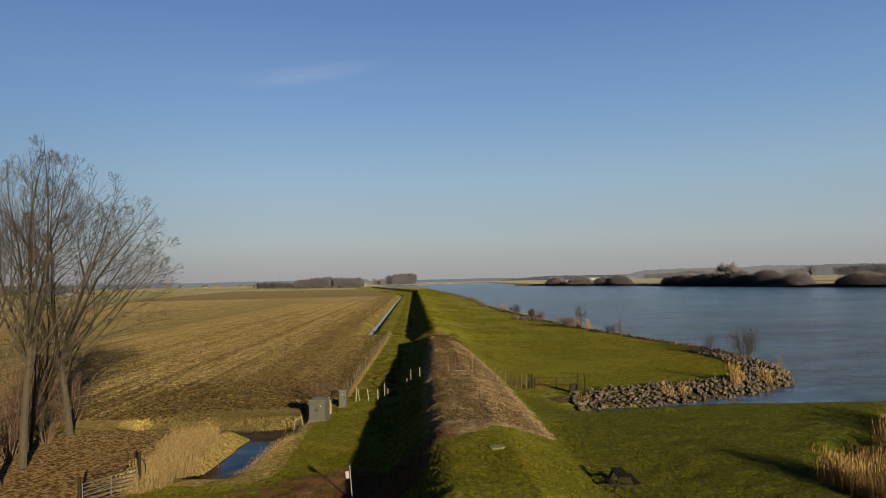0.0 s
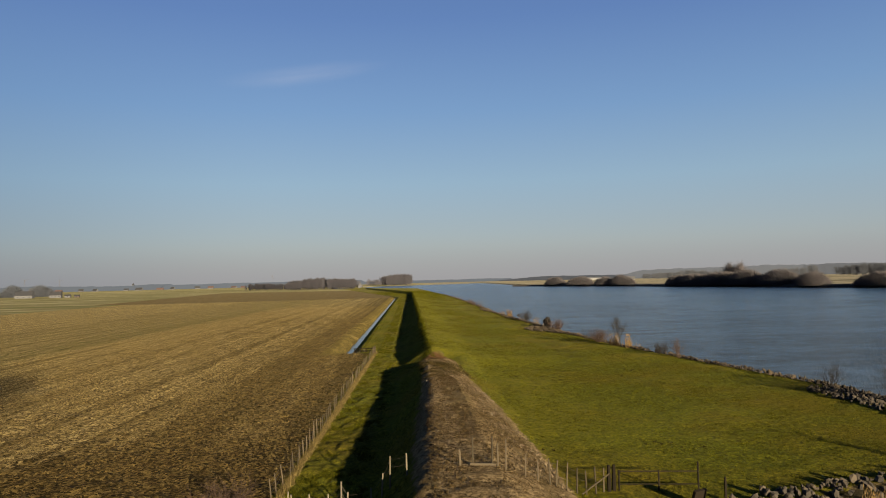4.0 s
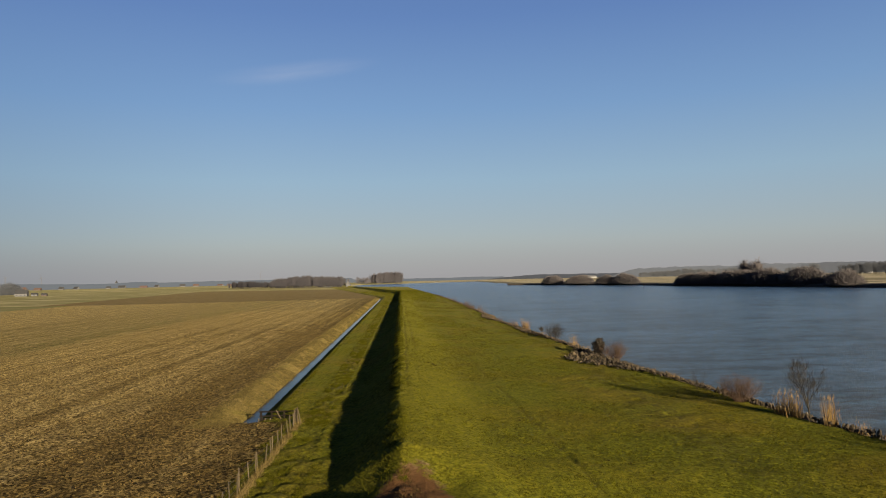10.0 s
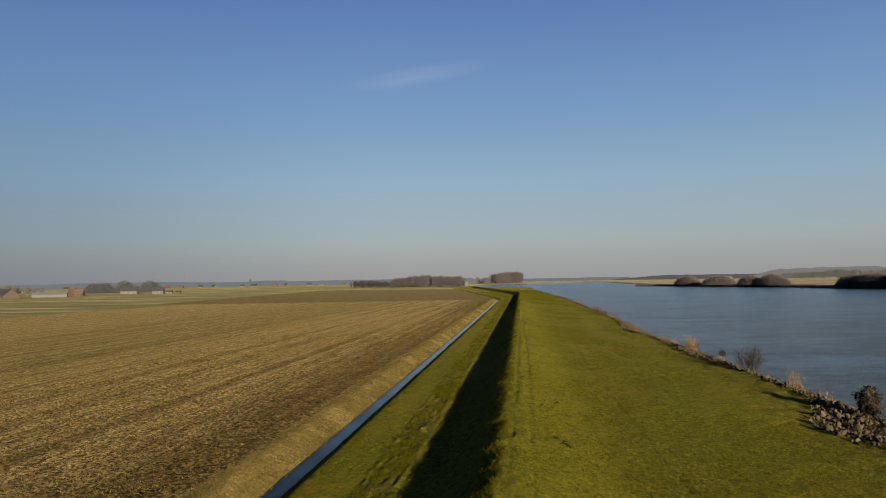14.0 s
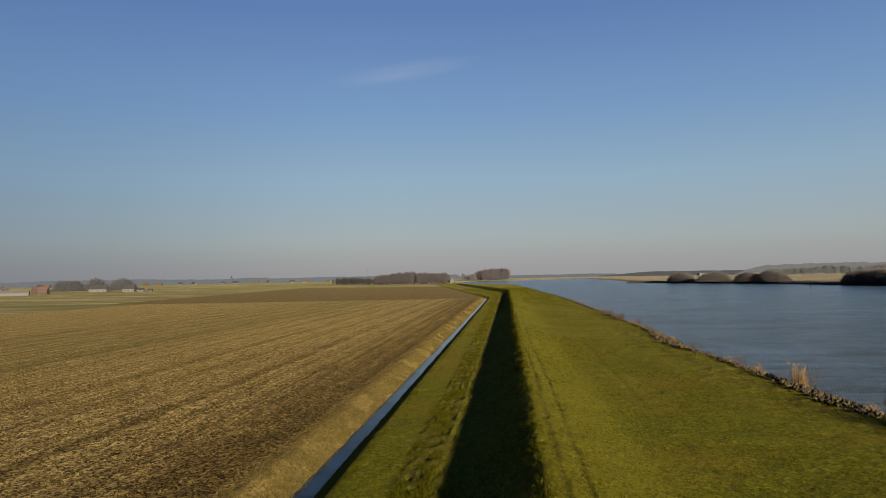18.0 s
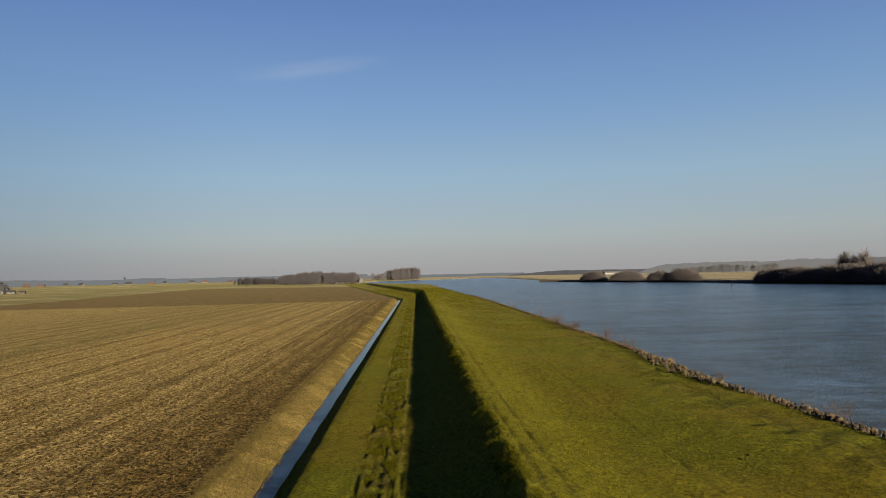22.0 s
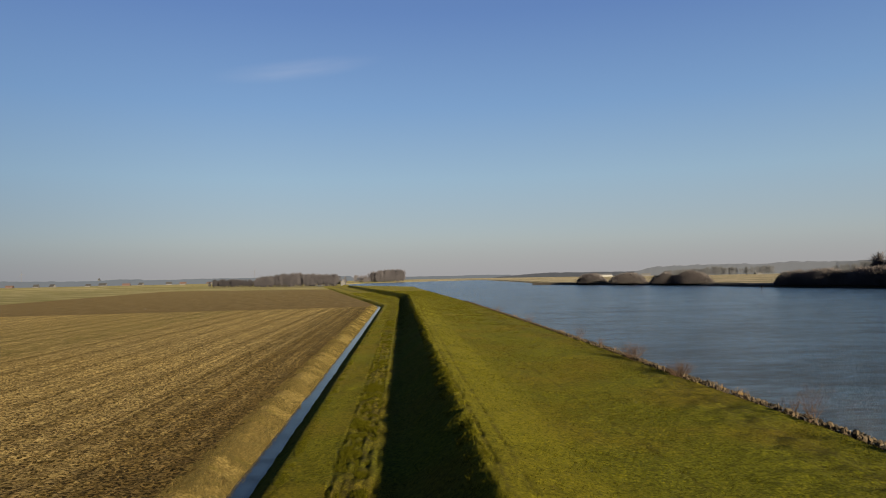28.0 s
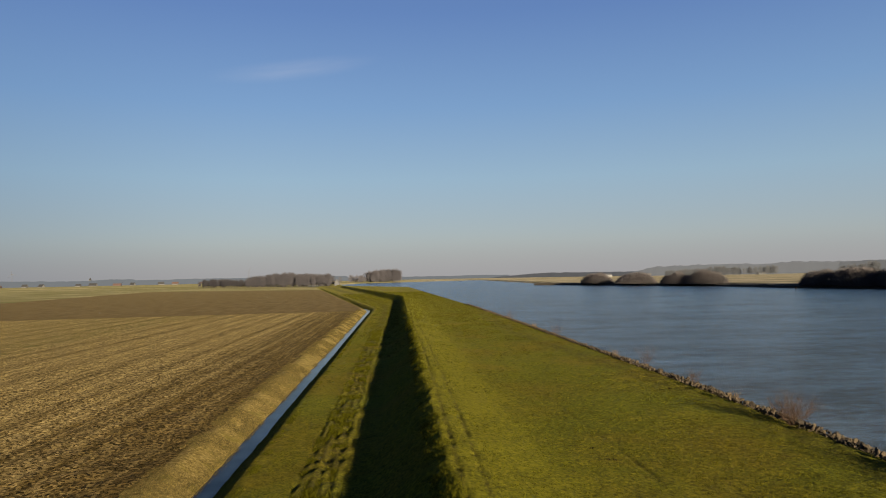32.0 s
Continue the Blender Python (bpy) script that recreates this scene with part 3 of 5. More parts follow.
    return tagged(ob, "flat polder land with a grass river dike and stubble field", "ground", kind="structure")


ground()


def sheet(name, x0, x1, ys, z, material, label):
    """A level sheet of water between two lines that follow the dike."""
    v, f = [], []
    for i, y in enumerate(ys):
        b = float(ditch_bend(np.array(y)))
        v += [(x0 + b, y, z), (x1 + b, y, z)]
        if i:
            f.append((2 * i - 2, 2 * i - 1, 2 * i + 1, 2 * i))
    return tagged(mesh_object(name, v, f, material), label, "water", kind="structure")


tagged(mesh_object("river_water", [(12, 52, 0), (2500, 52, 0), (2500, 4200, 0), (-300, 4200, 0), (-300, 1500, 0), (-130, 1330, 0), (0, 1120, 0), (12, 1000, 0)],
                   [(0, 1, 2, 3, 4, 5, 6)], RIVER), "wide blue-grey river with small ripples", "water", kind="structure")
sheet("ditch_water", -10.9, -8.1, [136.4] + list(range(150, 480, 30)) + list(range(480, 541, 10)), -0.72, DITCH, "still narrow ditch of dark water beside the field")
tagged(mesh_object("pond_water", [(-22, 38.5, -0.72), (-8.2, 38.5, -0.72), (-8.2, 56.5, -0.72), (-22, 56.5, -0.72)], [(0, 1, 2, 3)], DITCH),
       "still dark blue pond at the ditch's end", "water", kind="structure")


# ---- materials of the things ----
def varied(name, lo, hi, rough=0.85, spec=0.2, scale=3.0, by="object"):
    """Two colours between which each piece takes its own tone, with grain."""
    k = Mat(name, rough, spec)
    r = k.random() if by == "object" else k.island()
    f = k.math("ADD", k.math("MULTIPLY", r, 0.65), k.math("MULTIPLY", k.noise(scale, 5, 0.7), 0.5))
    k.bump(k.noise(scale * 6, 4, 0.7), 0.02, 0.7)
    return k.color(k.ramp(f, (0.15, lo), (0.95, hi)))


STONE = varied("basalt stone", (0.006, 0.005, 0.003), (0.088, 0.066, 0.040), 0.8, 0.3, 4.0)
BROWN_STONE = varied("brown river stone", (0.008, 0.006, 0.003), (0.068, 0.050, 0.029), 0.85, 0.2, 4.0)
RUBBLE = varied("basalt rubble", (0.006, 0.005, 0.003), (0.090, 0.068, 0.042), 0.85, 0.3, 4.0, by="island")
SCREE = varied("brown river stones", (0.008, 0.006, 0.003), (0.095, 0.070, 0.040), 0.85, 0.2, 4.0, by="island")
BARK = plain("grey-green bark", (0.034, 0.026, 0.013), 0.95, 0.3, 3.0, bump=0.03)
TWIG = plain("winter twigs", (0.026, 0.019, 0.010), 0.95, 0.25, 1.0)
RED_TWIG = plain("reddish shrub twigs", (0.085, 0.048, 0.026), 0.95, 0.3, 1.0)
# distance haze is painted into the next five tones, greyed and paled
WILLOW = varied("willow twigs greyed for haze", (0.115, 0.108, 0.118), (0.155, 0.138, 0.140), 0.95, 0.1, 0.3, by="island")
FAR_WOOD = varied("winter wood with painted haze", (0.068, 0.068, 0.080), (0.096, 0.090, 0.100), 1.0, 0.0, 0.02, by="island")
FAR_HILL = varied("skyline wood with painted haze", (0.054, 0.069, 0.102), (0.064, 0.080, 0.114), 1.0, 0.0, 0.03, by="object")
HAZY_TREE = varied("winter trees with painted haze", (0.080, 0.090, 0.108), (0.115, 0.122, 0.140), 1.0, 0.0, 0.03, by="island")
# as FAR_HILL, but brightened to make up for facing away from the sun
BRIGHTENED_HILL = varied("skyline wood brightened for its lost sun", (0.118, 0.138, 0.184), (0.130, 0.150, 0.198), 1.0, 0.0, 0.03, by="object")
EVERGREEN = varied("dark evergreen leaves", (0.008, 0.007, 0.004), (0.036, 0.026, 0.012), 0.8, 0.3, 2.0, by="island")
BANK_STRAW = varied("ditch bank grass", (0.030, 0.027, 0.006), (0.175, 0.130, 0.038), 0.9, 0.1, 0.8, by="island")
DARK_REED = varied("dull brown reed", (0.034, 0.026, 0.008), (0.120, 0.090, 0.032), 0.9, 0.1, 2.0, by="island")
POND_REED = varied("fine dry pond reed", (0.085, 0.060, 0.022), (0.27, 0.195, 0.082), 0.9, 0.1, 2.0, by="island")
REED = varied("dry reed", (0.100, 0.060, 0.018), (0.29, 0.188, 0.066), 0.9, 0.1, 2.0, by="island")
STRAW = varied("bleached grass", (0.038, 0.026, 0.007), (0.265, 0.196, 0.068), 0.95, 0.1, 2.0, by="island")
BLADE = varied("grass blades", (0.032, 0.033, 0.002), (0.080, 0.077, 0.004), 1.0, 0.02, 0.4, by="island")
GRAVEL = varied("pale stony earth", (0.070, 0.050, 0.028), (0.250, 0.190, 0.120), 1.0, 0.05, 2.0, by="island")
WEED = varied("dead weeds", (0.014, 0.012, 0.003), (0.085, 0.062, 0.020), 1.0, 0.05, 2.0, by="island")
CLOD = varied("earth clods", (0.012, 0.007, 0.002), (0.090, 0.058, 0.020), 1.0, 0.05, 2.0, by="island")
FRESH_SOIL = varied("fresh dark soil", (0.006, 0.005, 0.002), (0.030, 0.021, 0.009), 1.0, 0.05, 2.0, by="island")
OLD_WOOD = varied("weathered post wood", (0.040, 0.031, 0.018), (0.125, 0.098, 0.062), 0.9, 0.1, 8.0)
PALE_WOOD = varied("pale split wood", (0.11, 0.092, 0.060), (0.25, 0.215, 0.155), 0.85, 0.1, 8.0)
DARK_WOOD = varied("tarred dark wood", (0.008, 0.006, 0.004), (0.024, 0.018, 0.011), 0.9, 0.05, 8.0)
WIRE = plain("rusted wire", (0.14, 0.11, 0.085), 0.6, 0.3, 20, metal=0.6)
STEEL = plain("galvanised steel", (0.12, 0.116, 0.10), 0.45, 0.12, 15, metal=0.35)
CABINET = plain("grey-green cabinet paint", (0.046, 0.048, 0.036), 0.6, 0.15, 5.0)
CABINET_TOP = plain("weathered cabinet roof", (0.062, 0.058, 0.045), 0.8, 0.2, 8.0)
WHITE = plain("white plastic", (0.20, 0.19, 0.165), 0.5, 0.05, 10)
FAR_GLASS = plain("pale greenhouse glass", (0.15, 0.155, 0.16), 0.6, 0.05, 0.3)
# turbine tone brought near the sky's, with the haze put into the colour
HAZY_METAL = plain("turbine steel with painted haze", (0.098, 0.104, 0.122), 0.8, 0.05, 0.3)
CONCRETE = plain("pale concrete", (0.14, 0.145, 0.05), 0.9, 0.25, 6.0)
# white walls toned down to grey, as haze over the far houses
RENDER = plain("white render greyed for haze", (0.115, 0.117, 0.122), 0.9, 0.1, 0.5)
BRICK = plain("red brick wall", (0.080, 0.058, 0.052), 0.9, 0.15, 0.5)
SLATE = plain("dark roof tiles", (0.030, 0.031, 0.035), 0.8, 0.2, 0.5)
TILES = plain("orange roof tiles", (0.095, 0.055, 0.045), 0.85, 0.2, 0.5)
GLAZING = plain("dark window glass", (0.03, 0.035, 0.04), 0.1, 0.1, 1.0, spec=0.5)
BANK = plain("dark river bank", (0.050, 0.040, 0.028), 0.95, 0.35, 0.4)


# ---- builders ----
class Soup:
    """Collects simple shapes into one mesh."""

    def __init__(self):
        self.v, self.f = [], []

    def tube(self, a, b, r0, r1, n=4):
        a, b = Vector(a), Vector(b)
        d = (b - a).normalized()
        s = d.orthogonal().normalized()
        t = d.cross(s)
        k = len(self.v)
        for p, r in ((a, r0), (b, r1)):
            for i in range(n):
                w = 2 * math.pi * i / n
                self.v.append(tuple(p + (s * math.cos(w) + t * math.sin(w)) * r))
        for i in range(n):
            j = (i + 1) % n
            self.f.append((k + i, k + j, k + n + j, k + n + i))
        if n > 3:
            self.f.append(tuple(k + n + i for i in range(n)))

    def box(self, m, sx, sy, sz, taper=1.0):
        """A box that stands on m's origin."""
        k = len(self.v)
        for z, g in ((0, 1.0), (sz, taper)):
            for x, y in ((-1, -1), (1, -1), (1, 1), (-1, 1)):
                self.v.append(tuple(m @ Vector((x * sx * g / 2, y * sy * g / 2, z))))
        self.f += [(k, k + 3, k + 2, k + 1), (k + 4, k + 5, k + 6, k + 7)]
        self.f += [(k + i, k + (i + 1) % 4, k + 4 + (i + 1) % 4, k + 4 + i) for i in range(4)]

    def sliver(self, a, b, w, side):
        k = len(self.v)
        s = Vector(side) * w
        a, b = Vector(a), Vector(b)
        self.v += [tuple(a - s), tuple(a + s), tuple(b)]
        self.f.append((k, k + 1, k + 2))

    def out(self, name, material, parent=None, label=""):
        return tagged(mesh_object(name, self.v, self.f, material, parent), label)


def thing(name, at, label, category, group="", turn=0.0):
    ob = new(name)
    ob.matrix_world = pose(*at, 0, 0, turn)
    return tagged(ob, label, category, group)


def lay(x, y):
    return float(height(np.array(float(x)), np.array(float(y))))


def triangles(name, tri, material, label, category, parent=None):
    """One object of loose triangles from an (n, 3, 3) array."""
    n = len(tri)
    me = bpy.data.meshes.new(name)
    me.vertices.add(n * 3)
    me.vertices.foreach_set("co", tri.astype(np.float32).reshape(-1))
    me.loops.add(n * 3)
    me.loops.foreach_set("vertex_index", np.arange(n * 3, dtype=np.int32))
    me.polygons.add(n)
    me.polygons.foreach_set("loop_start", np.arange(0, n * 3, 3, dtype=np.int32))
    me.update(calc_edges=True)
    me.materials.append(material)
    ob = new(name, me)
    ob.parent = parent
    return tagged(ob, label, category, kind="stuff")


def blades(rng, x, y, z, count, tall, wide, lean, spread, drift=(0.0, 0.0)):
    """Tufts at x, y, z of count pointed blades each."""
    n = len(x) * count
    bx = np.repeat(x, count) + rng.normal(0, spread, n)
    by = np.repeat(y, count) + rng.normal(0, spread, n)
    bz = np.repeat(z, count) - 0.03
    h = tall * rng.uniform(0.55, 1.25, n)
    a = rng.uniform(0, math.pi, n)
    dx, dy = np.cos(a) * wide, np.sin(a) * wide
    tx, ty = bx + rng.normal(drift[0], lean, n) * h, by + rng.normal(drift[1], lean, n) * h
    return np.stack([np.stack([bx - dx, by - dy, bz], -1), np.stack([bx + dx, by + dy, bz], -1), np.stack([tx, ty, bz + h], -1)], 1)


def branch(rng, soup, p, d, length, r, level, fine, lift, tall_tree=False):
    """A limb of a few crooked segments with side shoots, ever finer."""
    steps = 6 if level < 2 else 4 if level < 4 else 3
    seg = length / steps
    for i in range(steps):
        d = (d + Vector(rng.normal(0, 0.055 if level < 3 else 0.075, 3)) + Vector((0, 0, lift if level < 3 else lift * 1.6))).normalized()
        q = p + d * seg
        r0, r1 = r * (1 - 0.78 * i / steps), r * (1 - 0.78 * (i + 1) / steps)
        soup[0 if level < 2 else 1].tube(p, q, r0, r1, 6 if level < 2 else 3)
        if level < fine and (i > 0 or level > 1):
            for _ in range(1 + (rng.random() < (0.45 if level < 3 else 0.25))):
                side = Vector(rng.normal(0, 1, 3))
                side = (side - d * side.dot(d)).normalized()
                ang = rng.uniform(0.40, 0.85)
                branch(rng, soup, p.lerp(q, rng.uniform(0.2, 1.0)), (d * math.cos(ang) + side * math.sin(ang)).normalized(),
                       length * rng.uniform(0.34, 0.58) * (1 - 0.45 * i / steps), max(r1 * 0.62, 0.0125 if tall_tree else 0.005), level + 1, fine, lift, tall_tree)
        p = q


def limb(rng, soup, p, d, length, r, level, fine, lift, drag=Vector((0, 0, 0))):
    """A rising limb with alternate side limbs whose tips meet in one round crown."""
    steps = (9, 10, 9, 8, 6, 3)[level]
    seg = length / steps
    turn = rng.uniform(0, 6.28)
    for i in range(steps):
        d = (d + Vector(rng.normal(0, 0.045 + 0.012 * level, 3)) + Vector((0, 0, lift)) + drag * (0.5 if level < 3 else 0.2)).normalized()
        q = p + d * seg
        k = (1 - i / steps) ** 0.8, (1 - (i + 1) / steps) ** 0.8
        soup[0 if level < 3 else 1].tube(p, q, max(r * k[0], 0.008), max(r * k[1], 0.007), 6 if level < 2 else 4 if level < 3 else 3)
        rest = length * (1 - (i + 0.5) / steps)
        if level < fine and i >= (2 if level < 2 else 1) and rest > 0.14 * length:
            turn += 2.4 + rng.uniform(-0.5, 0.5)
            side = d.orthogonal().normalized()
            side = side * math.cos(turn) + d.cross(side) * math.sin(turn)
            ang = rng.uniform(0.45, 0.85)
            limb(rng, soup, q, (d * math.cos(ang) + side * math.sin(ang)).normalized(), rest * rng.uniform(0.50, 0.85) + 0.12,
                 max(r * k[1] * 0.58, 0.008), level + 1, fine, lift, drag)
        p = q


def bare_tree(name, x, y, tall, r, lean, seed, label, fine=4, bark=BARK, twig=TWIG, category="tree", group="", z=None, lift=0.03, fork=0.3, wide=0.55, limbs=6, pull=(0.0, 0.0)):
    """A trunk that parts into a few long rising limbs."""
    rng = np.random.default_rng(seed)
    ob = thing(name, (x, y, (lay(x, y) if z is None else z) - 0.1), label, category, group)
    soup = (Soup(), Soup())
    p, d = Vector((0, 0, 0)), Vector((lean[0], lean[1], 1)).normalized()
    steps = 6
    soup[0].tube(p - Vector((0, 0, 0.2)), p + d * 0.3, r * 1.4, r * 1.05, 8)
    start = rng.uniform(0, 6.28)
    drag = Vector((pull[0], pull[1], 0)) * 0.06
    for i in range(steps):
        d = (d + Vector(rng.normal(0, 0.03, 3))).normalized()
        q = p + d * tall * fork / steps
        soup[0].tube(p, q, r * (1 - 0.3 * i / steps), r * (1 - 0.3 * (i + 1) / steps), 8)
        if i >= steps - 3:
            for g in (0, 1):
                a = start + (2 * i + g) * 2.4
                out = Vector((math.cos(a) * wide + pull[0], math.sin(a) * wide + pull[1], 1.05)).normalized()
                limb(rng, soup, q, out, tall * (1 - fork) * rng.uniform(0.62, 0.9), r * 0.34, 1, fine, lift, drag)
        p = q
    for k in range(limbs):
        a = start + 6.28 * k / limbs + rng.uniform(-0.4, 0.4)
        t = wide * (0.1 if k == 0 else rng.uniform(0.4, 0.9))
        out = (d + Vector((math.cos(a) * t + pull[0], math.sin(a) * t + pull[1], 0))).normalized()
        limb(rng, soup, p, out, tall * (1 - fork) * rng.uniform(0.88, 1.0), r * (0.58 if k == 0 else 0.40), 1, fine, lift, drag)
    soup[0].out("trunk", bark, ob)
    soup[1].out("crown", twig, ob)
    return ob


def shrub(name, x, y, tall, wide, stems, seed, label, twig=TWIG, category="shrub", z=None, fine=3, group=""):
    """Many stems from one foot, forking twice."""
    rng = np.random.default_rng(seed)
    ob = thing(name, (x, y, (lay(x, y) if z is None else z) - 0.05), label, category, group)
    low, high = Soup(), Soup()
    for _ in range(stems):
        a, f = rng.uniform(0, 2 * math.pi), rng.uniform(0, 1) ** 0.6
        d = Vector((math.cos(a) * f * wide / tall * 0.75, math.sin(a) * f * wide / tall * 0.75, 1)).normalized()
        p = Vector((math.cos(a) * f * wide * 0.12, math.sin(a) * f * wide * 0.12, 0))
        branch(rng, (low, high), p, d, tall * rng.uniform(0.7, 1.0), 0.010 + 0.004 * tall, 1, fine, 0.03)
    low.out("stem", twig, ob)
    high.out("crown", twig, ob)
    return ob


def reeds(name, spots, count, tall, seed, label, material=REED, wide=0.018, lean=0.10, spread=0.35, drift=(-0.05, 0.05)):
    """Stands of reed with plumes, at spots of x, y, spread."""
    rng = np.random.default_rng(seed)
    x, y = np.array([p[0] for p in spots]), np.array([p[1] for p in spots])
    x, y = np.repeat(x, count), np.repeat(y, count)
    x, y = x + rng.normal(0, spread, len(x)), y + rng.normal(0, spread, len(y))
    t = blades(rng, x, y, np.maximum(height(x, y), -0.8), 1, tall, wide, lean, 0.02, drift)
    plume = t[rng.random(len(t)) < 0.35].copy()
    tip = plume[:, 2, :].copy()
    plume[:, 0, :], plume[:, 1, :], plume[:, 2, :] = tip + [-1.6 * wide, -wide, -0.13 * tall], tip + [1.6 * wide, wide, -0.13 * tall], tip + [0.02, 0.0, 0.06]
    return triangles(name, np.concatenate([t, plume]), material, label, "reed")


STONES = []
for number in range(9):
    rng = np.random.default_rng(number + 40)
    bm = bmesh.new()
    bmesh.ops.create_icosphere(bm, subdivisions=1, radius=0.5)
    stretch = Vector((rng.uniform(0.9, 1.35), rng.uniform(0.75, 1.05), rng.uniform(0.55, 0.85)))
    cuts = [(Vector(rng.normal(0, 1, 3)).normalized(), rng.uniform(0.20, 0.36)) for _ in range(9)]
    for v in bm.verts:
        for n, d in cuts:
            if v.co.dot(n) > d:
                v.co -= n * (v.co.dot(n) - d)
        v.co = Vector((v.co.x * stretch.x, v.co.y * stretch.y, v.co.z * stretch.z)) * rng.uniform(0.92, 1.08)
    me = bpy.data.meshes.new("stone")
    bm.to_mesh(me)
    bm.free()
    me.materials.append(STONE)
    STONES.append(me)
SHAPES = [(np.array([tuple(v.co) for v in m.vertices]), [tuple(p.vertices) for p in m.polygons]) for m in STONES]


BROWN_STONES = [m.copy() for m in STONES]
for m in BROWN_STONES:
    m.materials[0] = BROWN_STONE


def stone(rng, parent, x, y, z, size, shapes=STONES):
    ob = new("stone", shapes[rng.integers(len(shapes))])
    ob.matrix_world = pose(x, y, z, *rng.uniform(-35, 35, 2), rng.uniform(0, 360)) @ Matrix.Diagonal((size, size, size, 1))
    ob.parent = parent
    return ob


def rubble(name, rng, spots, parent=None, material=RUBBLE):
    """Stones at x, y, z, size in one mesh."""
    v, f = [], []
    for x, y, z, size in spots:
        co, faces = SHAPES[rng.integers(len(SHAPES))]
        turn = np.array(Euler(rng.uniform(-3.1, 3.1, 3)).to_matrix())
        k = len(v)
        v += (co @ turn.T * size + np.array((x, y, z))).tolist()
        f += [tuple(k + i for i in face) for face in faces]
    return mesh_object(name, v, f, material, parent)


# ---- river bank of stones ----
rng = np.random.default_rng(5)
groyne = tagged(new("stone_groyne"), "short groyne of tumbled grey basalt boulders at the inlet", "groyne")
spots = []
while len(spots) < 1800:
    x, y = rng.uniform(12.5, 42), rng.uniform(53, 86)
    w = float(to_water(np.array(x), np.array(y)))
    upper = float(np.interp(x, [13, 17.7, 25.4, 29.9, 35.7, 38.8, 41], [53.2, 55.4, 57.9, 60, 64.6, 71.2, 85]))
    back = 3.2 + 4.0 * smooth(30, 37, x)
    if -back < w < 0.25 and y > upper - 0.6 and (x > 29 or y < upper + 4.4) and not (x < 33 and y > 69):
        spots.append((x, y, lay(x, y) + rng.uniform(0.0, 0.30), rng.uniform(0.22, 0.58)))
spots.sort(key=lambda p: p[1])
for p in spots[:290]:
    stone(rng, groyne, *p)
tagged(rubble("rubble", rng, spots[290:], groyne), kind="stuff")

revetment = tagged(new("stone_revetment"), "loose band of basalt stones along the river edge", "revetment")
spots = []
for y in np.arange(80, 520, 0.10):
    xs = float(np.interp(y, SHORE_Y, SHORE_X))
    heap = 1.0 + 1.5 * math.exp(-((y - 161) / 9) ** 2) + 0.5 * math.exp(-((y - 255) / 12) ** 2) + 0.35 * math.exp(-((y - 205) / 12) ** 2)
    for _ in range(2 if y < 230 or rng.random() < 0.7 else 1):
        w = -rng.uniform(0.0, 1.0) ** 0.8 * 3.3 * heap
        spots.append((xs + w + 0.15, y, lay(xs + w, y) + rng.uniform(0.0, 0.34), rng.uniform(0.20, 0.50) * (1.0 if rng.random() < 0.9 else 1.5)))
for _ in range(900):
    y = rng.normal(161, 7.0)
    xs = float(np.interp(y, SHORE_Y, SHORE_X))
    w = -rng.uniform(0.0, 1.0) ** 0.9 * (2.8 + 4.6 * math.exp(-((y - 161) / 9) ** 2))
    spots.append((xs + w + 0.15, y, lay(xs + w, y) + rng.uniform(0.0, 0.2), rng.uniform(0.14, 0.36)))
near = [p for p in spots if 150 < p[1] < 172][-300:]
for p in near:
    stone(rng, revetment, *p, BROWN_STONES)
chosen = set(near)
tagged(rubble("rubble", rng, [p for p in spots if p not in chosen], revetment, SCREE), kind="stuff")

# ---- far bank ----
soup = Soup()
line = [(float(np.interp(y, BANK_Y, BANK_X)), y) for y in list(range(300, 1010, 12))] + [(150, 1030)]
for i, (x, y) in enumerate(line):
    j = 0.5 * math.sin(i * 2.3) + 0.4 * math.sin(i * 0.9)
    soup.v += [(x - 1.0, y, -0.5), (x - 0.2 + j, y, 1.3 + 0.25 * j), (x + 2.5, y, 2.4 + 0.2 * j), (x + 14, y, 2.3), (x + 14, y, -0.5)]
    if i:
        k = 5 * i
        soup.f += [(k - 5 + a, k - 5 + (a + 1) % 5, k + (a + 1) % 5, k + a) for a in range(4)]
tagged(soup.out("far_bank", BANK), "low dark earth bank across the river", "river bank", kind="structure")


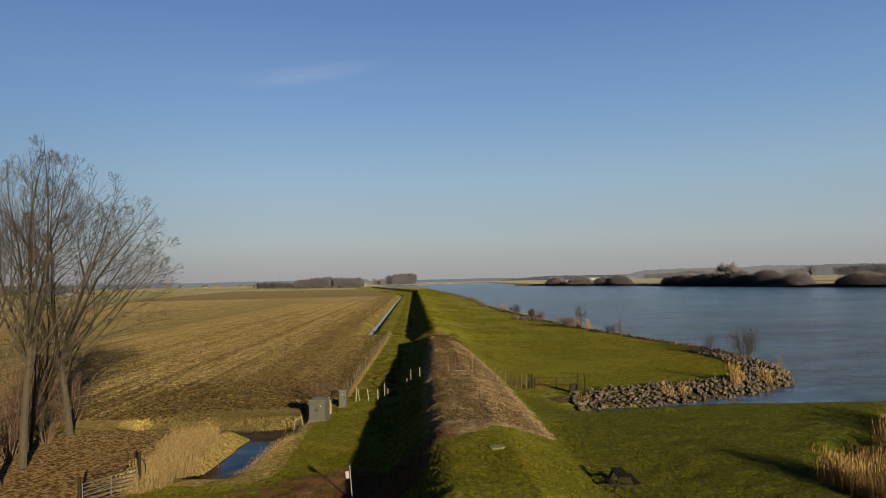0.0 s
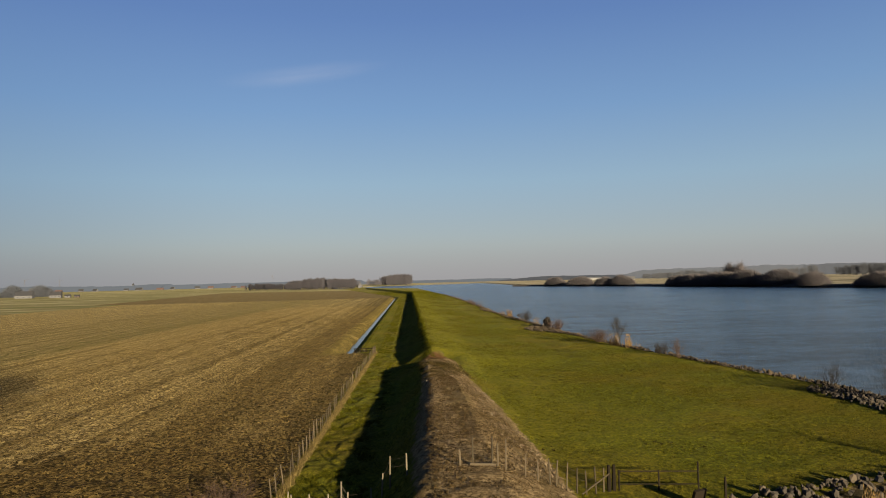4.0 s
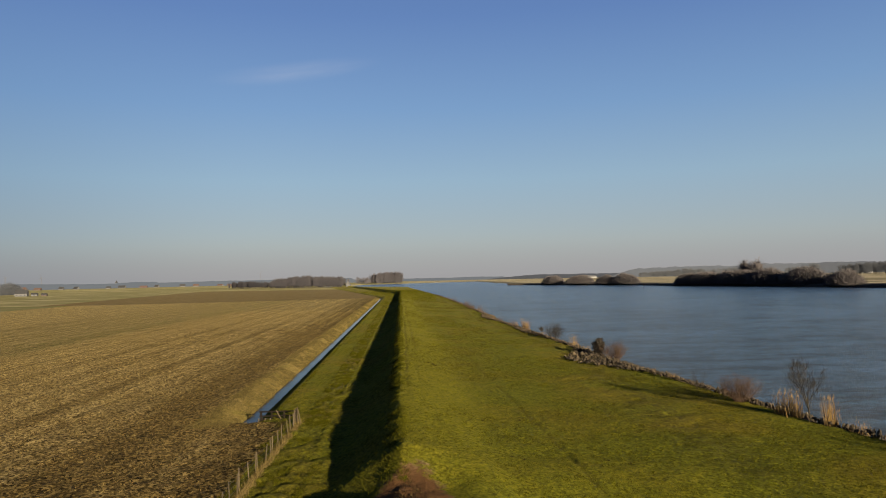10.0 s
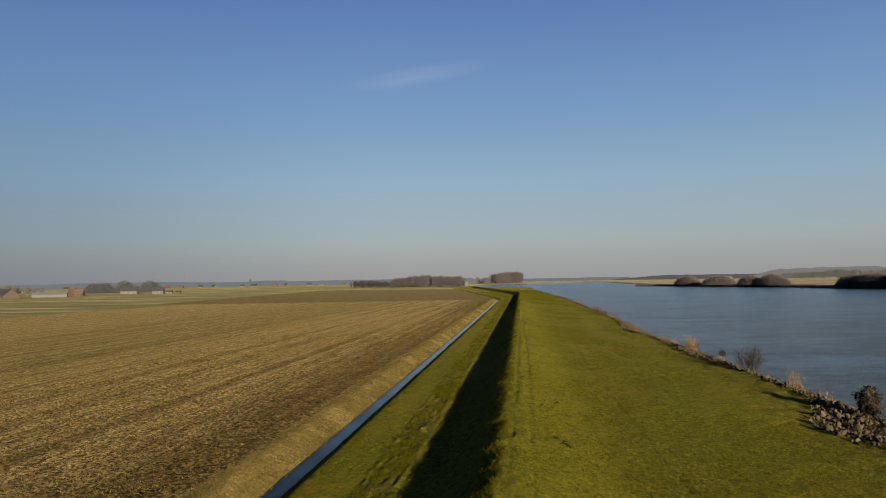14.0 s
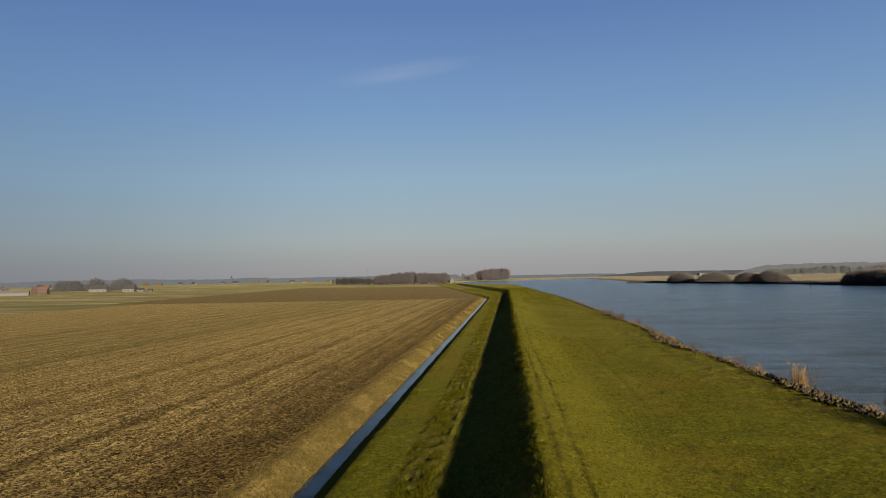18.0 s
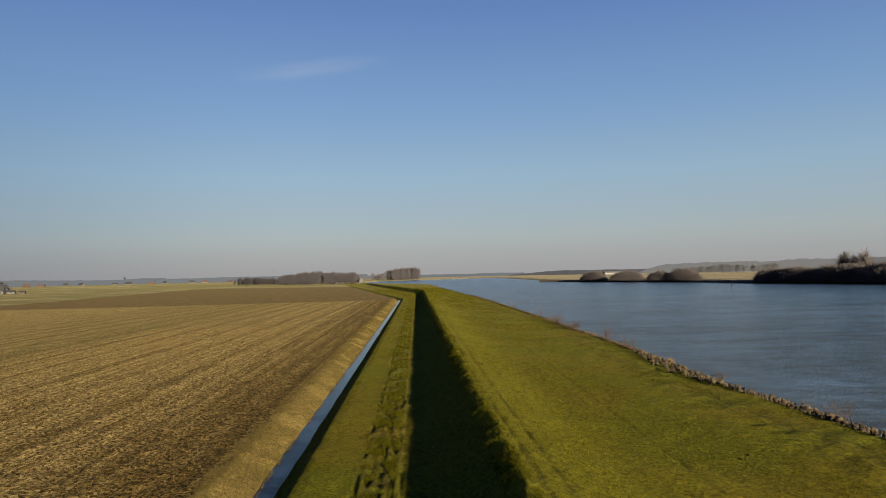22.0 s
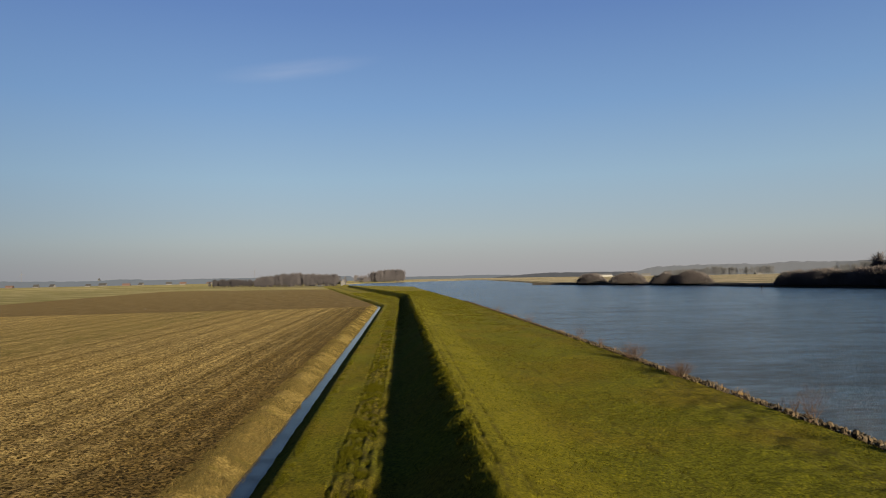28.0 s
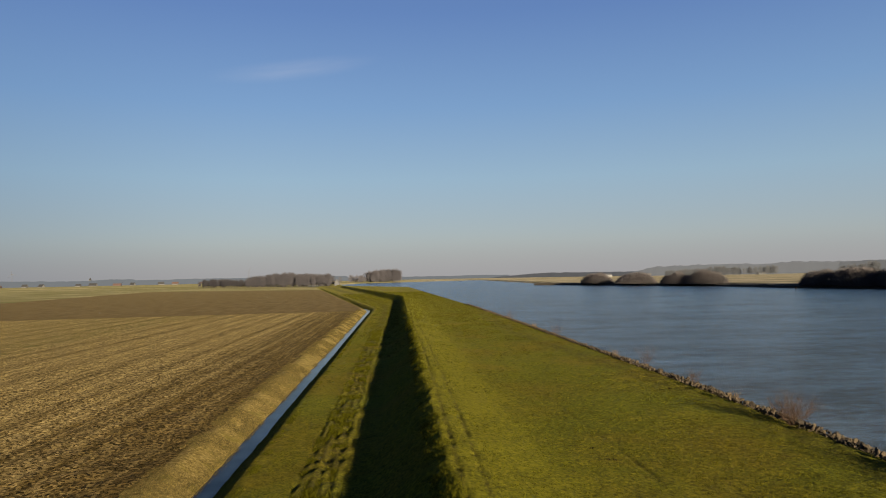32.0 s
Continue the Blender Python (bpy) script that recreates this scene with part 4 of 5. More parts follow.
# ---- woods ----
def thicket(name, x, y, z, length, deep, tall, turn, seed, label, material=WILLOW, count=2600, category="bush", group="", width=0.10):
    """A dome of thin upright twigs over many short stems."""
    rng = np.random.default_rng(seed)
    ob = thing(name, (x, y, z), label, category, group, turn)
    n = count
    a, q = rng.uniform(0, 2 * math.pi, n), rng.uniform(0, 1, n) ** 0.5
    px, py = np.cos(a) * q * length / 2, np.sin(a) * q * deep / 2
    top = tall * np.clip(1 - q ** 2.6, 0.02, 1) ** 0.55 * (0.88 + 0.3 * grain(px + 50 * seed, py, length / 5, seed))
    h1 = top * rng.uniform(0.25, 1.04, n)
    h0 = np.maximum(h1 - tall * rng.uniform(0.06, 0.26, n), 0)
    w = width * rng.uniform(0.5, 1.4, n) * tall / 6
    b = rng.uniform(0, math.pi, n)
    out = 0.10 * tall
    ux, uy = np.cos(a) * q, np.sin(a) * q
    tri = np.stack([np.stack([px - np.cos(b) * w, py - np.sin(b) * w, h0], -1), np.stack([px + np.cos(b) * w, py + np.sin(b) * w, h0], -1),
                    np.stack([px + ux * out + rng.normal(0, 0.10 * tall, n), py + uy * out + rng.normal(0, 0.10 * tall, n), h1], -1)], 1)
    crown = triangles("crown", tri, material, "", "", ob)
    del crown["kind"]
    soup = Soup()
    for _ in range(10):
        c, r = rng.uniform(0, 6.28), rng.uniform(0, 0.7)
        p = Vector((math.cos(c) * r * length / 2, math.sin(c) * r * deep / 2, -0.3))
        soup.tube(p, p + Vector((rng.normal(0, 0.4), rng.normal(0, 0.4), tall * 0.55)), 0.03 * tall, 0.01 * tall, 4)
    soup.out("stem", material, ob)
    return ob


def heading(a, b):
    return math.degrees(math.atan2(b[1] - a[1], b[0] - a[0]))


islands = [((181, 961), (196, 925), 9.5), ((196, 900), (220, 877), 10.0), ((218, 846), (231, 818), 9.0), ((229, 822), (243, 790), 10.0),
           ((247, 692), (256, 668), 9.0), ((253, 674), (264, 636), 11.0), ((262, 640), (272, 600), 12.0), ((268, 606), (278, 565), 11.5),
           ((276, 572), (284, 530), 11.0), ((288, 468), (302, 430), 9.0)]
for i, (a, b, tall) in enumerate(islands):
    thicket("willow_thicket", (a[0] + b[0]) / 2 + 6, (a[1] + b[1]) / 2, 1.6, math.dist(a, b) * 1.15, 17, tall * 1.22, heading(a, b), 70 + i,
            "dense dark grey leafless willow thicket on the far bank", group="willow thickets on the far bank", count=14000, width=0.065)
thicket("willow_bush", 289, 511, 1.2, 28, 20, 12.0, 90, 91, "round dark leafless willow bush overhanging the water", count=9000, width=0.065, group="willow thickets on the far bank")
for i in range(6):
    thicket("poplar", 293 + 3.5 * (i % 2), 628 + 5.5 * i, 1.8, 7.5, 7.5, 21 + 2.0 * math.sin(i * 2), 0, 300 + i, "tall bare poplar rising over the willows", count=1800, category="tree", group="poplars on the far bank", width=0.05)


def wood(name, a, b, tall, material, seed, label, deep=40, z=0.2, step=3.0, count=64, fat=0.016, gap=0.0):
    """A row of leafless trees far off: upright trunks and fans of twigs."""
    rng = np.random.default_rng(seed)
    n = int(math.dist(a, b) / step)
    t = rng.uniform(0, 1, n)
    keep = np.array([grain(np.array(v * 40.0), np.array(seed * 3.3), 1.0, seed) > gap - 0.5 for v in t])
    t = t[keep]
    n = len(t)
    side = rng.uniform(-0.5, 0.5, n) * deep
    dx, dy = b[0] - a[0], b[1] - a[1]
    l = math.hypot(dx, dy)
    px, py = a[0] + dx * t - dy / l * side, a[1] + dy * t + dx / l * side
    h = tall * (0.82 + 0.45 * grain(t * l, t * 0 + 7.0, 60.0, seed)) * rng.uniform(0.85, 1.1, n)
    # trunks
    w = 0.022 * h
    tri = [np.stack([np.stack([px - dx / l * w, py - dy / l * w, px * 0 + z - 0.5], -1), np.stack([px + dx / l * w, py + dy / l * w, px * 0 + z - 0.5], -1), np.stack([px, py, z + h * 0.6], -1)], 1)]
    for _ in range(count):
        f = rng.uniform(0.12, 0.8, n)
        o, w = np.clip(rng.normal(0, 0.15, n), -0.28, 0.28) * h, fat * h * rng.uniform(0.5, 1.5, n)
        bx, by, bz = px + dx / l * o * 0.6, py + dy / l * o * 0.6, z + h * f
        tx, ty, tz = px + dx / l * o * 1.35, py + dy / l * o * 1.35, z + h * np.minimum(f + rng.uniform(0.18, 0.4, n), 1.0 - 0.45 * (np.abs(o) / h / 0.28) ** 2)
        tri.append(np.stack([np.stack([bx - dx / l * w, by - dy / l * w, bz], -1), np.stack([bx + dx / l * w, by + dy / l * w, bz], -1), np.stack([tx, ty, tz], -1)], 1))
    return triangles(name, np.concatenate(tri), material, label, "wood")


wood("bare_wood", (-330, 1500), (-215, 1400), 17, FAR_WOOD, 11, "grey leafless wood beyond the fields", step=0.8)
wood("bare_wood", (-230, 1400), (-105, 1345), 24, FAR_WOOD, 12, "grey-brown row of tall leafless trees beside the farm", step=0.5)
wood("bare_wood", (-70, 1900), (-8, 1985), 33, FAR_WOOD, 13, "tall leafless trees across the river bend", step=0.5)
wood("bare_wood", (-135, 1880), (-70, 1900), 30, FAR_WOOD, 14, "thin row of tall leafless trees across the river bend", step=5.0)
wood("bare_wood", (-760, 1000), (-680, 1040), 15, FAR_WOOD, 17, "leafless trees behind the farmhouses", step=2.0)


def canopy(name, a, b, tall, material, seed, label, deep=60, z=0.3, first=1.0):
    """A far wood shaped for the camera's view: an upright bumpy front, its roof sloped off behind."""
    dx, dy = b[0] - a[0], b[1] - a[1]
    l = math.hypot(dx, dy)
    n = int(l / 4.0)
    t = np.linspace(0, 1, n)
    crown = 0.86 + 0.20 * grain(t * l, t * 0, 130.0, seed) + 0.05 * grain(t * l, t * 0, 24.0, seed + 1) + 0.06 * grain(t * l, t * 0, 9.0, seed + 2)
    crown = crown * np.clip(np.minimum(t * first, 1 - t) * l / 25.0, 0.05, 1) ** 0.5
    v, f = [], []
    rows = ((-0.5, -0.02), (-0.495, 0.5), (-0.49, 0.86), (-0.48, 1.0), (0.2, 0.9), (0.5, -0.02))
    for c, (across, up) in enumerate(rows):
        wob = grain(t * l, t * 0 + 3.0 * c, 12.0, seed + 5) * 0.5
        for i in range(n):
            o = across * deep + wob[i]
            v.append((a[0] + dx * t[i] + dy / l * -o, a[1] + dy * t[i] + dx / l * o, z + tall * crown[i] * up * (1 + 0.10 * wob[i] / 2.5)))
        if c:
            f += [((c - 1) * n + i, (c - 1) * n + i + 1, c * n + i + 1, c * n + i) for i in range(n - 1)]
    return tagged(mesh_object(name, v, f, material), label, "wood", kind="stuff")


# woods from the fifth on take the brightened tone; they face off the sun
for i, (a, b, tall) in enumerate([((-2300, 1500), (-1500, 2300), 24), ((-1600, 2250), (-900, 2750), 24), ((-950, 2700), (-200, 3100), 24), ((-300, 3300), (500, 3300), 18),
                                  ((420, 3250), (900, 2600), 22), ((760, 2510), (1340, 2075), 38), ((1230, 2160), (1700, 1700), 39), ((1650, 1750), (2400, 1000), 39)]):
    canopy("skyline_wood", a, b, tall, FAR_HILL if i < 4 else BRIGHTENED_HILL, 30 + i, "skyline wood with haze painted into its pale tone", first=0.08 if i == 4 else 0.25 if i == 5 else 1.0)
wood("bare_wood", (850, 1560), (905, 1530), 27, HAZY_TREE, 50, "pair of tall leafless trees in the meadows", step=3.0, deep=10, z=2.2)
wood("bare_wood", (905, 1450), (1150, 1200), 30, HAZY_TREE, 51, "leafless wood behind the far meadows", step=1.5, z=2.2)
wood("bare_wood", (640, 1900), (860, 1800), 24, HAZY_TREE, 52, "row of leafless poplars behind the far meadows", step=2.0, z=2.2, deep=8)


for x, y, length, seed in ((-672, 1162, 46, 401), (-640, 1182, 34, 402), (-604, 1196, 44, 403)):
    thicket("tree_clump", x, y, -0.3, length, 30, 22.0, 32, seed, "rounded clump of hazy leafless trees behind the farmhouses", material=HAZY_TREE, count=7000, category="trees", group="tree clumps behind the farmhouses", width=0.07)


# ---- houses ----
def house(name, x, y, w, d, eaves, ridge, turn, wall, roof, label, z=0.1, group="", panes=3, chimney=True):
    ob = thing(name, (x, y, z), label, "house", group, turn)
    s = Soup()
    s.v += [(-w / 2, -d / 2, -0.3), (w / 2, -d / 2, -0.3), (w / 2, d / 2, -0.3), (-w / 2, d / 2, -0.3), (-w / 2, -d / 2, eaves), (w / 2, -d / 2, eaves), (w / 2, d / 2, eaves), (-w / 2, d / 2, eaves),
            (-w / 2, 0, ridge - 0.15), (w / 2, 0, ridge - 0.15)]
    s.f += [(0, 1, 5, 4), (2, 3, 7, 6), (1, 2, 6, 9, 5), (3, 0, 4, 8, 7)]
    s.out("wall", wall, ob)
    for side in (-1, 1):
        s = Soup()
        e, o, k = (d / 2 + 0.4) * side, w / 2 + 0.3, eaves - 0.3
        s.v += [(-o, e, k), (o, e, k), (o, 0, ridge), (-o, 0, ridge), (-o, e, k + 0.25), (o, e, k + 0.25), (o, 0, ridge + 0.25), (-o, 0, ridge + 0.25)]
        s.f += [(0, 3, 2, 1), (4, 5, 6, 7), (0, 1, 5, 4), (1, 2, 6, 5), (3, 0, 4, 7), (2, 3, 7, 6)]
        s.out("roof", roof, ob)
    if chimney:
        s = Soup()
        s.box(pose(w * 0.3, 0, ridge - 0.5), 0.8, 0.8, 1.6)
        s.out("chimney", BRICK, ob)
    for i in range(panes):
        s = Soup()
        s.box(pose(-w / 2 + w * (i + 0.5) / panes, -d / 2 - 0.02, 0.9), 1.2, 0.12, 1.4)
        s.out("window", GLAZING, ob)
    return ob


house("farmhouse", -530, 1012, 22, 10, 4.0, 9.5, 10, RENDER, SLATE, "white farmhouse under a steep dark roof in the polder", group="houses in the polder")
house("farmhouse", -482, 1000, 14, 9, 3.6, 8.4, 14, RENDER, SLATE, "white farmhouse under a steep dark roof in the polder", group="houses in the polder")
house("shed", -466, 1000, 7, 6, 2.4, 4.0, 14, RENDER, SLATE, "small white shed beside the farmhouse", group="houses in the polder", panes=1, chimney=False)
house("shed", -452, 996, 6, 5, 2.0, 3.4, 14, BRICK, SLATE, "low dark shed at the polder road", group="houses in the polder", panes=1, chimney=False)
house("barn", -545, 800, 34, 16, 3.0, 9.5, -32, BRICK, SLATE, "wide brick farm barn under a big dark roof", group="houses in the polder", panes=0, chimney=False)
house("barn", -514, 828, 34, 10, 3.0, 5.4, 30, RENDER, RENDER, "long low white barn", group="houses in the polder", panes=0, chimney=False)
house("brick_house", -538, 905, 12, 9, 3.5, 8.5, 60, BRICK, TILES, "red brick house with an orange tiled roof", group="houses in the polder")
house("brick_house", -523, 893, 10, 8, 3.5, 8.5, 10, BRICK, TILES, "red brick house with an orange tiled roof", group="houses in the polder")
house("chapel", -92, 1340, 7, 7, 4.0, 10.0, 80, RENDER, RENDER, "small white gabled house at the edge of the wood", panes=1, chimney=False)
house("greenhouse", 632, 2400, 62, 24, 5.0, 9.0, 5, FAR_GLASS, FAR_GLASS, "long pale greenhouse in the far meadows", z=2.2, panes=0, chimney=False)
rng = np.random.default_rng(9)
for i in range(30):
    t = i / 29
    x, y = -1750 + 1300 * t + rng.uniform(-30, 30), 1650 + 1100 * t + rng.uniform(-80, 80)
    pale = rng.random() < 0.6
    house("village_house", x, y, rng.uniform(12, 24), 11, rng.uniform(4, 6), rng.uniform(8, 12), rng.uniform(-30, 30), RENDER if pale else BRICK, SLATE if rng.random() < 0.6 else TILES,
          "pale house of the distant village" if pale else "brick house of the distant village", group="houses of the village", panes=2, chimney=False)
for i in range(7):
    x, y = 700 + 110 * i + rng.uniform(-30, 30), 2250 - 120 * i + rng.uniform(-40, 40)
    house("village_house", x, y, rng.uniform(14, 26), 12, 4.5, 8, rng.uniform(-20, 20), RENDER, RENDER, "small pale building before the far wood", z=2.2, group="buildings before the far wood", panes=0, chimney=False)

church = thing("church_tower", (-1030, 2670, 0), "slim white church tower of the distant village", "tower")
s = Soup()
s.box(pose(0, 0, -0.5), 7, 7, 22, 0.92)
s.out("wall", RENDER, church)
s = Soup()
s.box(pose(0, 0, 21.5), 7.4, 7.4, 9, 0.05)
s.out("roof", SLATE, church)

for i, (x, y) in enumerate(((-1720, 2900), (-1580, 2960), (-1470, 3020), (-640, 3300))):
    mill = thing("wind_turbine", (x, y, 0), "thin pale wind turbine far behind the village", "wind turbine", "wind turbines on the skyline")
    s = Soup()
    s.tube((0, 0, -1), (0, 0, 52), 1.1, 0.6, 6)
    s.out("mast", HAZY_METAL, mill)
    for k in range(3):
        s = Soup()
        a = 0.5 + i * 0.7 + k * 2.094
        s.tube((0, -1.2, 52), (math.sin(a) * 20, -1.2, 52 + math.cos(a) * 20), 0.5, 0.15, 4)
        s.out("blade", HAZY_METAL, mill)

beacon = thing("river_beacon", (181, 580, 0), "thin dark river beacon standing in the water", "beacon")
s = Soup()
s.tube((0, 0, -2), (0, 0, 3.2), 0.14, 0.10, 6)
s.out("pole", DARK_WOOD, beacon)
s = Soup()
s.tube((0, 0, 2.2), (0, 0, 3.6), 0.34, 0.22, 8)
s.out("topmark", DARK_WOOD, beacon)


# ---- fences ----
def fence_post(parent, x, y, tall, r, rng, wood=OLD_WOOD, lean=0.06, split=False):
    s = Soup()
    top = Vector((rng.normal(0, lean) * tall, rng.normal(0, lean) * tall, tall))
    s.tube((0, 0, -0.3), top * 0.55, r * 1.1, r, 6)
    s.tube(top * 0.55, top, r, r * 0.8, 6)
    ob = s.out("post", wood, parent)
    ob.location = (x, y, lay(x, y))
    return ob.location + top


def strung(parent, tops, drops, r=0.008):
    """Wires from post to post at heights below the tops."""
    for drop in drops:
        s = Soup()
        for a, b in zip(tops, tops[1:]):
            m = (a + b) / 2 - Vector((0, 0, drop + 0.05))
            s.tube(a - Vector((0, 0, drop)), m, r, r, 3)
            s.tube(m, b - Vector((0, 0, drop)), r, r, 3)
        s.out("wire", WIRE, parent)


rng = np.random.default_rng(21)
fence = tagged(new("field_fence"), "old sheep fence of thin leaning wooden posts and wire", "fence")
tops, y = [], 63.2
while y < 134.5:
    x = -6.45 + 1.5 * (y - 63.2) / 71 + rng.normal(0, 0.06)
    tops.append(fence_post(fence, x, y, rng.uniform(0.95, 1.3), 0.036, rng, lean=0.07))
    y += rng.uniform(0.95, 1.7)
for k in range(4):
    tops.append(fence_post(fence, -5.0 + 0.14 * k, 134.3 + 0.1 * k, rng.uniform(1.1, 1.4), 0.05, rng, lean=0.1))
strung(fence, tops, (0.12, 0.4, 0.7))

cross = tagged(new("dike_fence"), "crooked fence of pale split posts across the dike", "fence")
tops = [fence_post(cross, x, y, h, 0.042, rng, PALE_WOOD, 0.09) for x, y, h in (
    (-5.2, 60.3, 1.35), (-4.85, 60.5, 1.1), (-4.1, 60.7, 1.0), (-3.3, 60.9, 0.95), (-2.75, 61.0, 1.45), (-2.5, 61.1, 0.9), (-1.35, 61.0, 0.85), (-0.85, 60.9, 1.1), (-0.45, 61.0, 1.5), (0.35, 60.6, 1.0))]
strung(cross, tops, (0.15, 0.5), 0.006)
right = tagged(new("dike_fence"), "crooked wire fence of brown posts down the dike", "fence")
tops = [fence_post(right, x, y, h, 0.038, rng, OLD_WOOD, 0.05) for x, y, h in (
    (4.72, 58.4, 1.35), (5.6, 58.6, 1.0), (6.2, 58.8, 0.95), (6.8, 59.0, 1.2), (7.1, 59.3, 1.15), (7.6, 59.4, 1.2), (8.1, 59.5, 1.15), (8.6, 59.7, 1.1), (9.1, 59.9, 1.2), (9.5, 60.1, 1.1))]
tops += [fence_post(right, x, y, 1.2, 0.085, rng, DARK_WOOD, 0.02) for x, y in ((9.8, 60.2), (10.05, 60.3))]
strung(right, tops, (0.15, 0.45, 0.75), 0.006)
s = Soup()
s.tube((8.3, 59.3, lay(8.3, 59.3) + 0.1), (9.8, 60.1, lay(9.8, 60.1) + 0.85), 0.03, 0.028, 6)
s.out("brace", OLD_WOOD, right)

wicket = tagged(new("wicket_gate"), "narrow open wooden walk-through on the dike crest", "gate")
for x, y, h, r in ((2.75, 58.8, 0.75, 0.05), (3.3, 58.85, 1.25, 0.045), (4.15, 58.6, 1.3, 0.045), (4.4, 58.55, 1.0, 0.045)):
    fence_post(wicket, x, y, h, r, rng, OLD_WOOD, 0.03)
s = Soup()
s.box(pose(3.75, 58.7, lay(3.75, 58.7) + 0.02, 0, 0, -12), 1.15, 0.12, 0.1)
s.out("threshold", OLD_WOOD, wicket)

rail = tagged(new("tube_gate"), "low dark rusty tubular field gate beside the groyne", "gate")
for x in (10.3, 12.2, 14.1):
    s = Soup()
    z = lay(x, 60.2)
    s.tube((x, 60.3, z - 0.2), (x, 60.3, z + (1.35 if x > 14 else 0.95)), 0.04, 0.04, 6)
    s.out("post", DARK_WOOD, rail)
for h in (0.3, 0.9):
    s = Soup()
    s.tube((10.3, 60.3, lay(10.3, 60.3) + h), (14.1, 60.3, lay(14.1, 60.3) + h), 0.03, 0.03, 6)
    s.out("rail", DARK_WOOD, rail)
post = tagged(new("marker_post"), "slim dark iron post beside the groyne", "post")
fence_post(post, 13.9, 57.0, 1.9, 0.06, rng, DARK_WOOD, 0.01)
board = thing("timber_block", (13.1, 58.2, lay(13.1, 58.2)), "short dark timber board leaning at the groyne", "board", turn=25)
s = Soup()
s.box(pose(0, 0, -0.1, 18, 0, 0), 0.7, 0.14, 0.85)
s.out("plank", DARK_WOOD, board)

# ---- gate by the pond ----
gate = thing("field_gate", (-14.25, 36.4, lay(-14.25, 36.4)), "galvanised steel bar gate on wooden posts", "gate", turn=math.degrees(math.atan2(-2.6, -1.6)))
for i in range(6):
    s = Soup()
    z = 0.18 + 0.19 * i
    s.tube((0.06, 0, z), (3.0, 0, z), 0.022, 0.022, 6)
    s.out("bar", STEEL, gate)
for x in (0.06, 1.5, 3.0):
    s = Soup()
    s.tube((x, 0.01, 0.16), (x, 0.01, 1.16), 0.026, 0.026, 6)
    s.out("upright", STEEL, gate)
for x, h in ((-0.12, 1.9), (3.15, 1.5)):
    s = Soup()
    s.tube((x, 0, -0.3), (x, 0, h), 0.085, 0.075, 8)
    s.out("post", DARK_WOOD, gate)
s = Soup()
for a, b in (((-0.2, 0.1, 1.6), (-0.35, 0.15, 1.2)), ((-0.35, 0.15, 1.2), (-0.32, 0.2, 0.7)), ((-0.32, 0.2, 0.7), (-0.15, 0.2, 0.3))):
    s.tube(a, b, 0.02, 0.02, 5)
s.out("chain", DARK_WOOD, gate)


# ---- cabinets ----
def cabinet(x, y, w, d, h, peak, doors, turn, label):
    ob = thing("switch_cabinet", (x, y, lay(x, y)), label, "cabinet", "cabinets at the ditch", turn)
    s = Soup()
    s.box(pose(0, 0, -0.15), w, d, h + 0.15)
    s.out("body", CABINET, ob)
    s = Soup()
    s.box(pose(0, 0, -0.2), w + 0.12, d + 0.12, 0.28)
    s.out("plinth", CABINET_TOP, ob)
    s = Soup()
    o, e = w / 2 + 0.07, d / 2 + 0.07
    s.v += [(-o, -e, h), (o, -e, h), (o, e, h), (-o, e, h), (-o, -e, h + 0.06), (o, -e, h + 0.06), (o, e, h + 0.06), (-o, e, h + 0.06), (-o * 0.1, 0, h + 0.06 + peak), (o * 0.1, 0, h + 0.06 + peak)]
    s.f += [(0, 3, 2, 1), (0, 1, 5, 4), (1, 2, 6, 5), (2, 3, 7, 6), (3, 0, 4, 7), (4, 5, 9, 8), (5, 6, 9), (6, 7, 8, 9), (7, 4, 8)]
    s.out("roof", CABINET_TOP, ob)
    for i in range(doors):
        s = Soup()
        dw = (w - 0.1) / doors
        s.box(pose(-w / 2 + 0.05 + dw * (i + 0.5), -d / 2 - 0.012, 0.16), dw - 0.03, 0.03, h - 0.26)
        door = s.out("door", CABINET, ob)
        s = Soup()
        s.box(pose(-w / 2 + 0.05 + dw * (i + 0.5) + dw * 0.36 * (1 - 2 * i if doors > 1 else 1), -d / 2 - 0.04, h * 0.5), 0.04, 0.05, 0.16)
        s.out("handle", DARK_WOOD, door)
        if i == doors - 1:
            s = Soup()
            s.box(pose(-w / 2 + 0.05 + dw * (i + 0.5), -d / 2 - 0.034, h * 0.72), 0.11, 0.012, 0.11)
            s.out("sticker", WHITE, door)
    return ob


cabinet(-7.35, 53.3, 1.3, 0.9, 1.5, 0.22, 2, -14, "grey-green metal switch cabinet with two doors and a hipped roof")
cabinet(-6.05, 58.4, 0.62, 0.5, 1.4, 0.03, 1, -10, "slim grey-green metal switch cabinet with one door")
stump = thing("tree_stump", (-6.85, 55.6, lay(-6.85, 55.6)), "pale broken willow stump between the cabinets", "stump")
s = Soup()
s.tube((0, 0, -0.2), (0.05, 0, 0.7), 0.17, 0.13, 8)
s.tube((0.05, 0, 0.7), (-0.08, 0.05, 1.3), 0.13, 0.07, 8)
s.out("trunk", PALE_WOOD, stump)
s = Soup()
s.tube((0.05, 0, 0.7), (0.25, 0.1, 1.4), 0.07, 0.03, 6)
s.tube((0.0, 0, 0.9), (-0.5, 0.0, 1.7), 0.05, 0.02, 5)
s.out("branch", BARK, stump)
frame_ob = thing("wooden_frame", (-8.75, 52.4, lay(-8.75, 52.4)), "pale wooden pole frame leaning at the pond", "frame", turn=20)
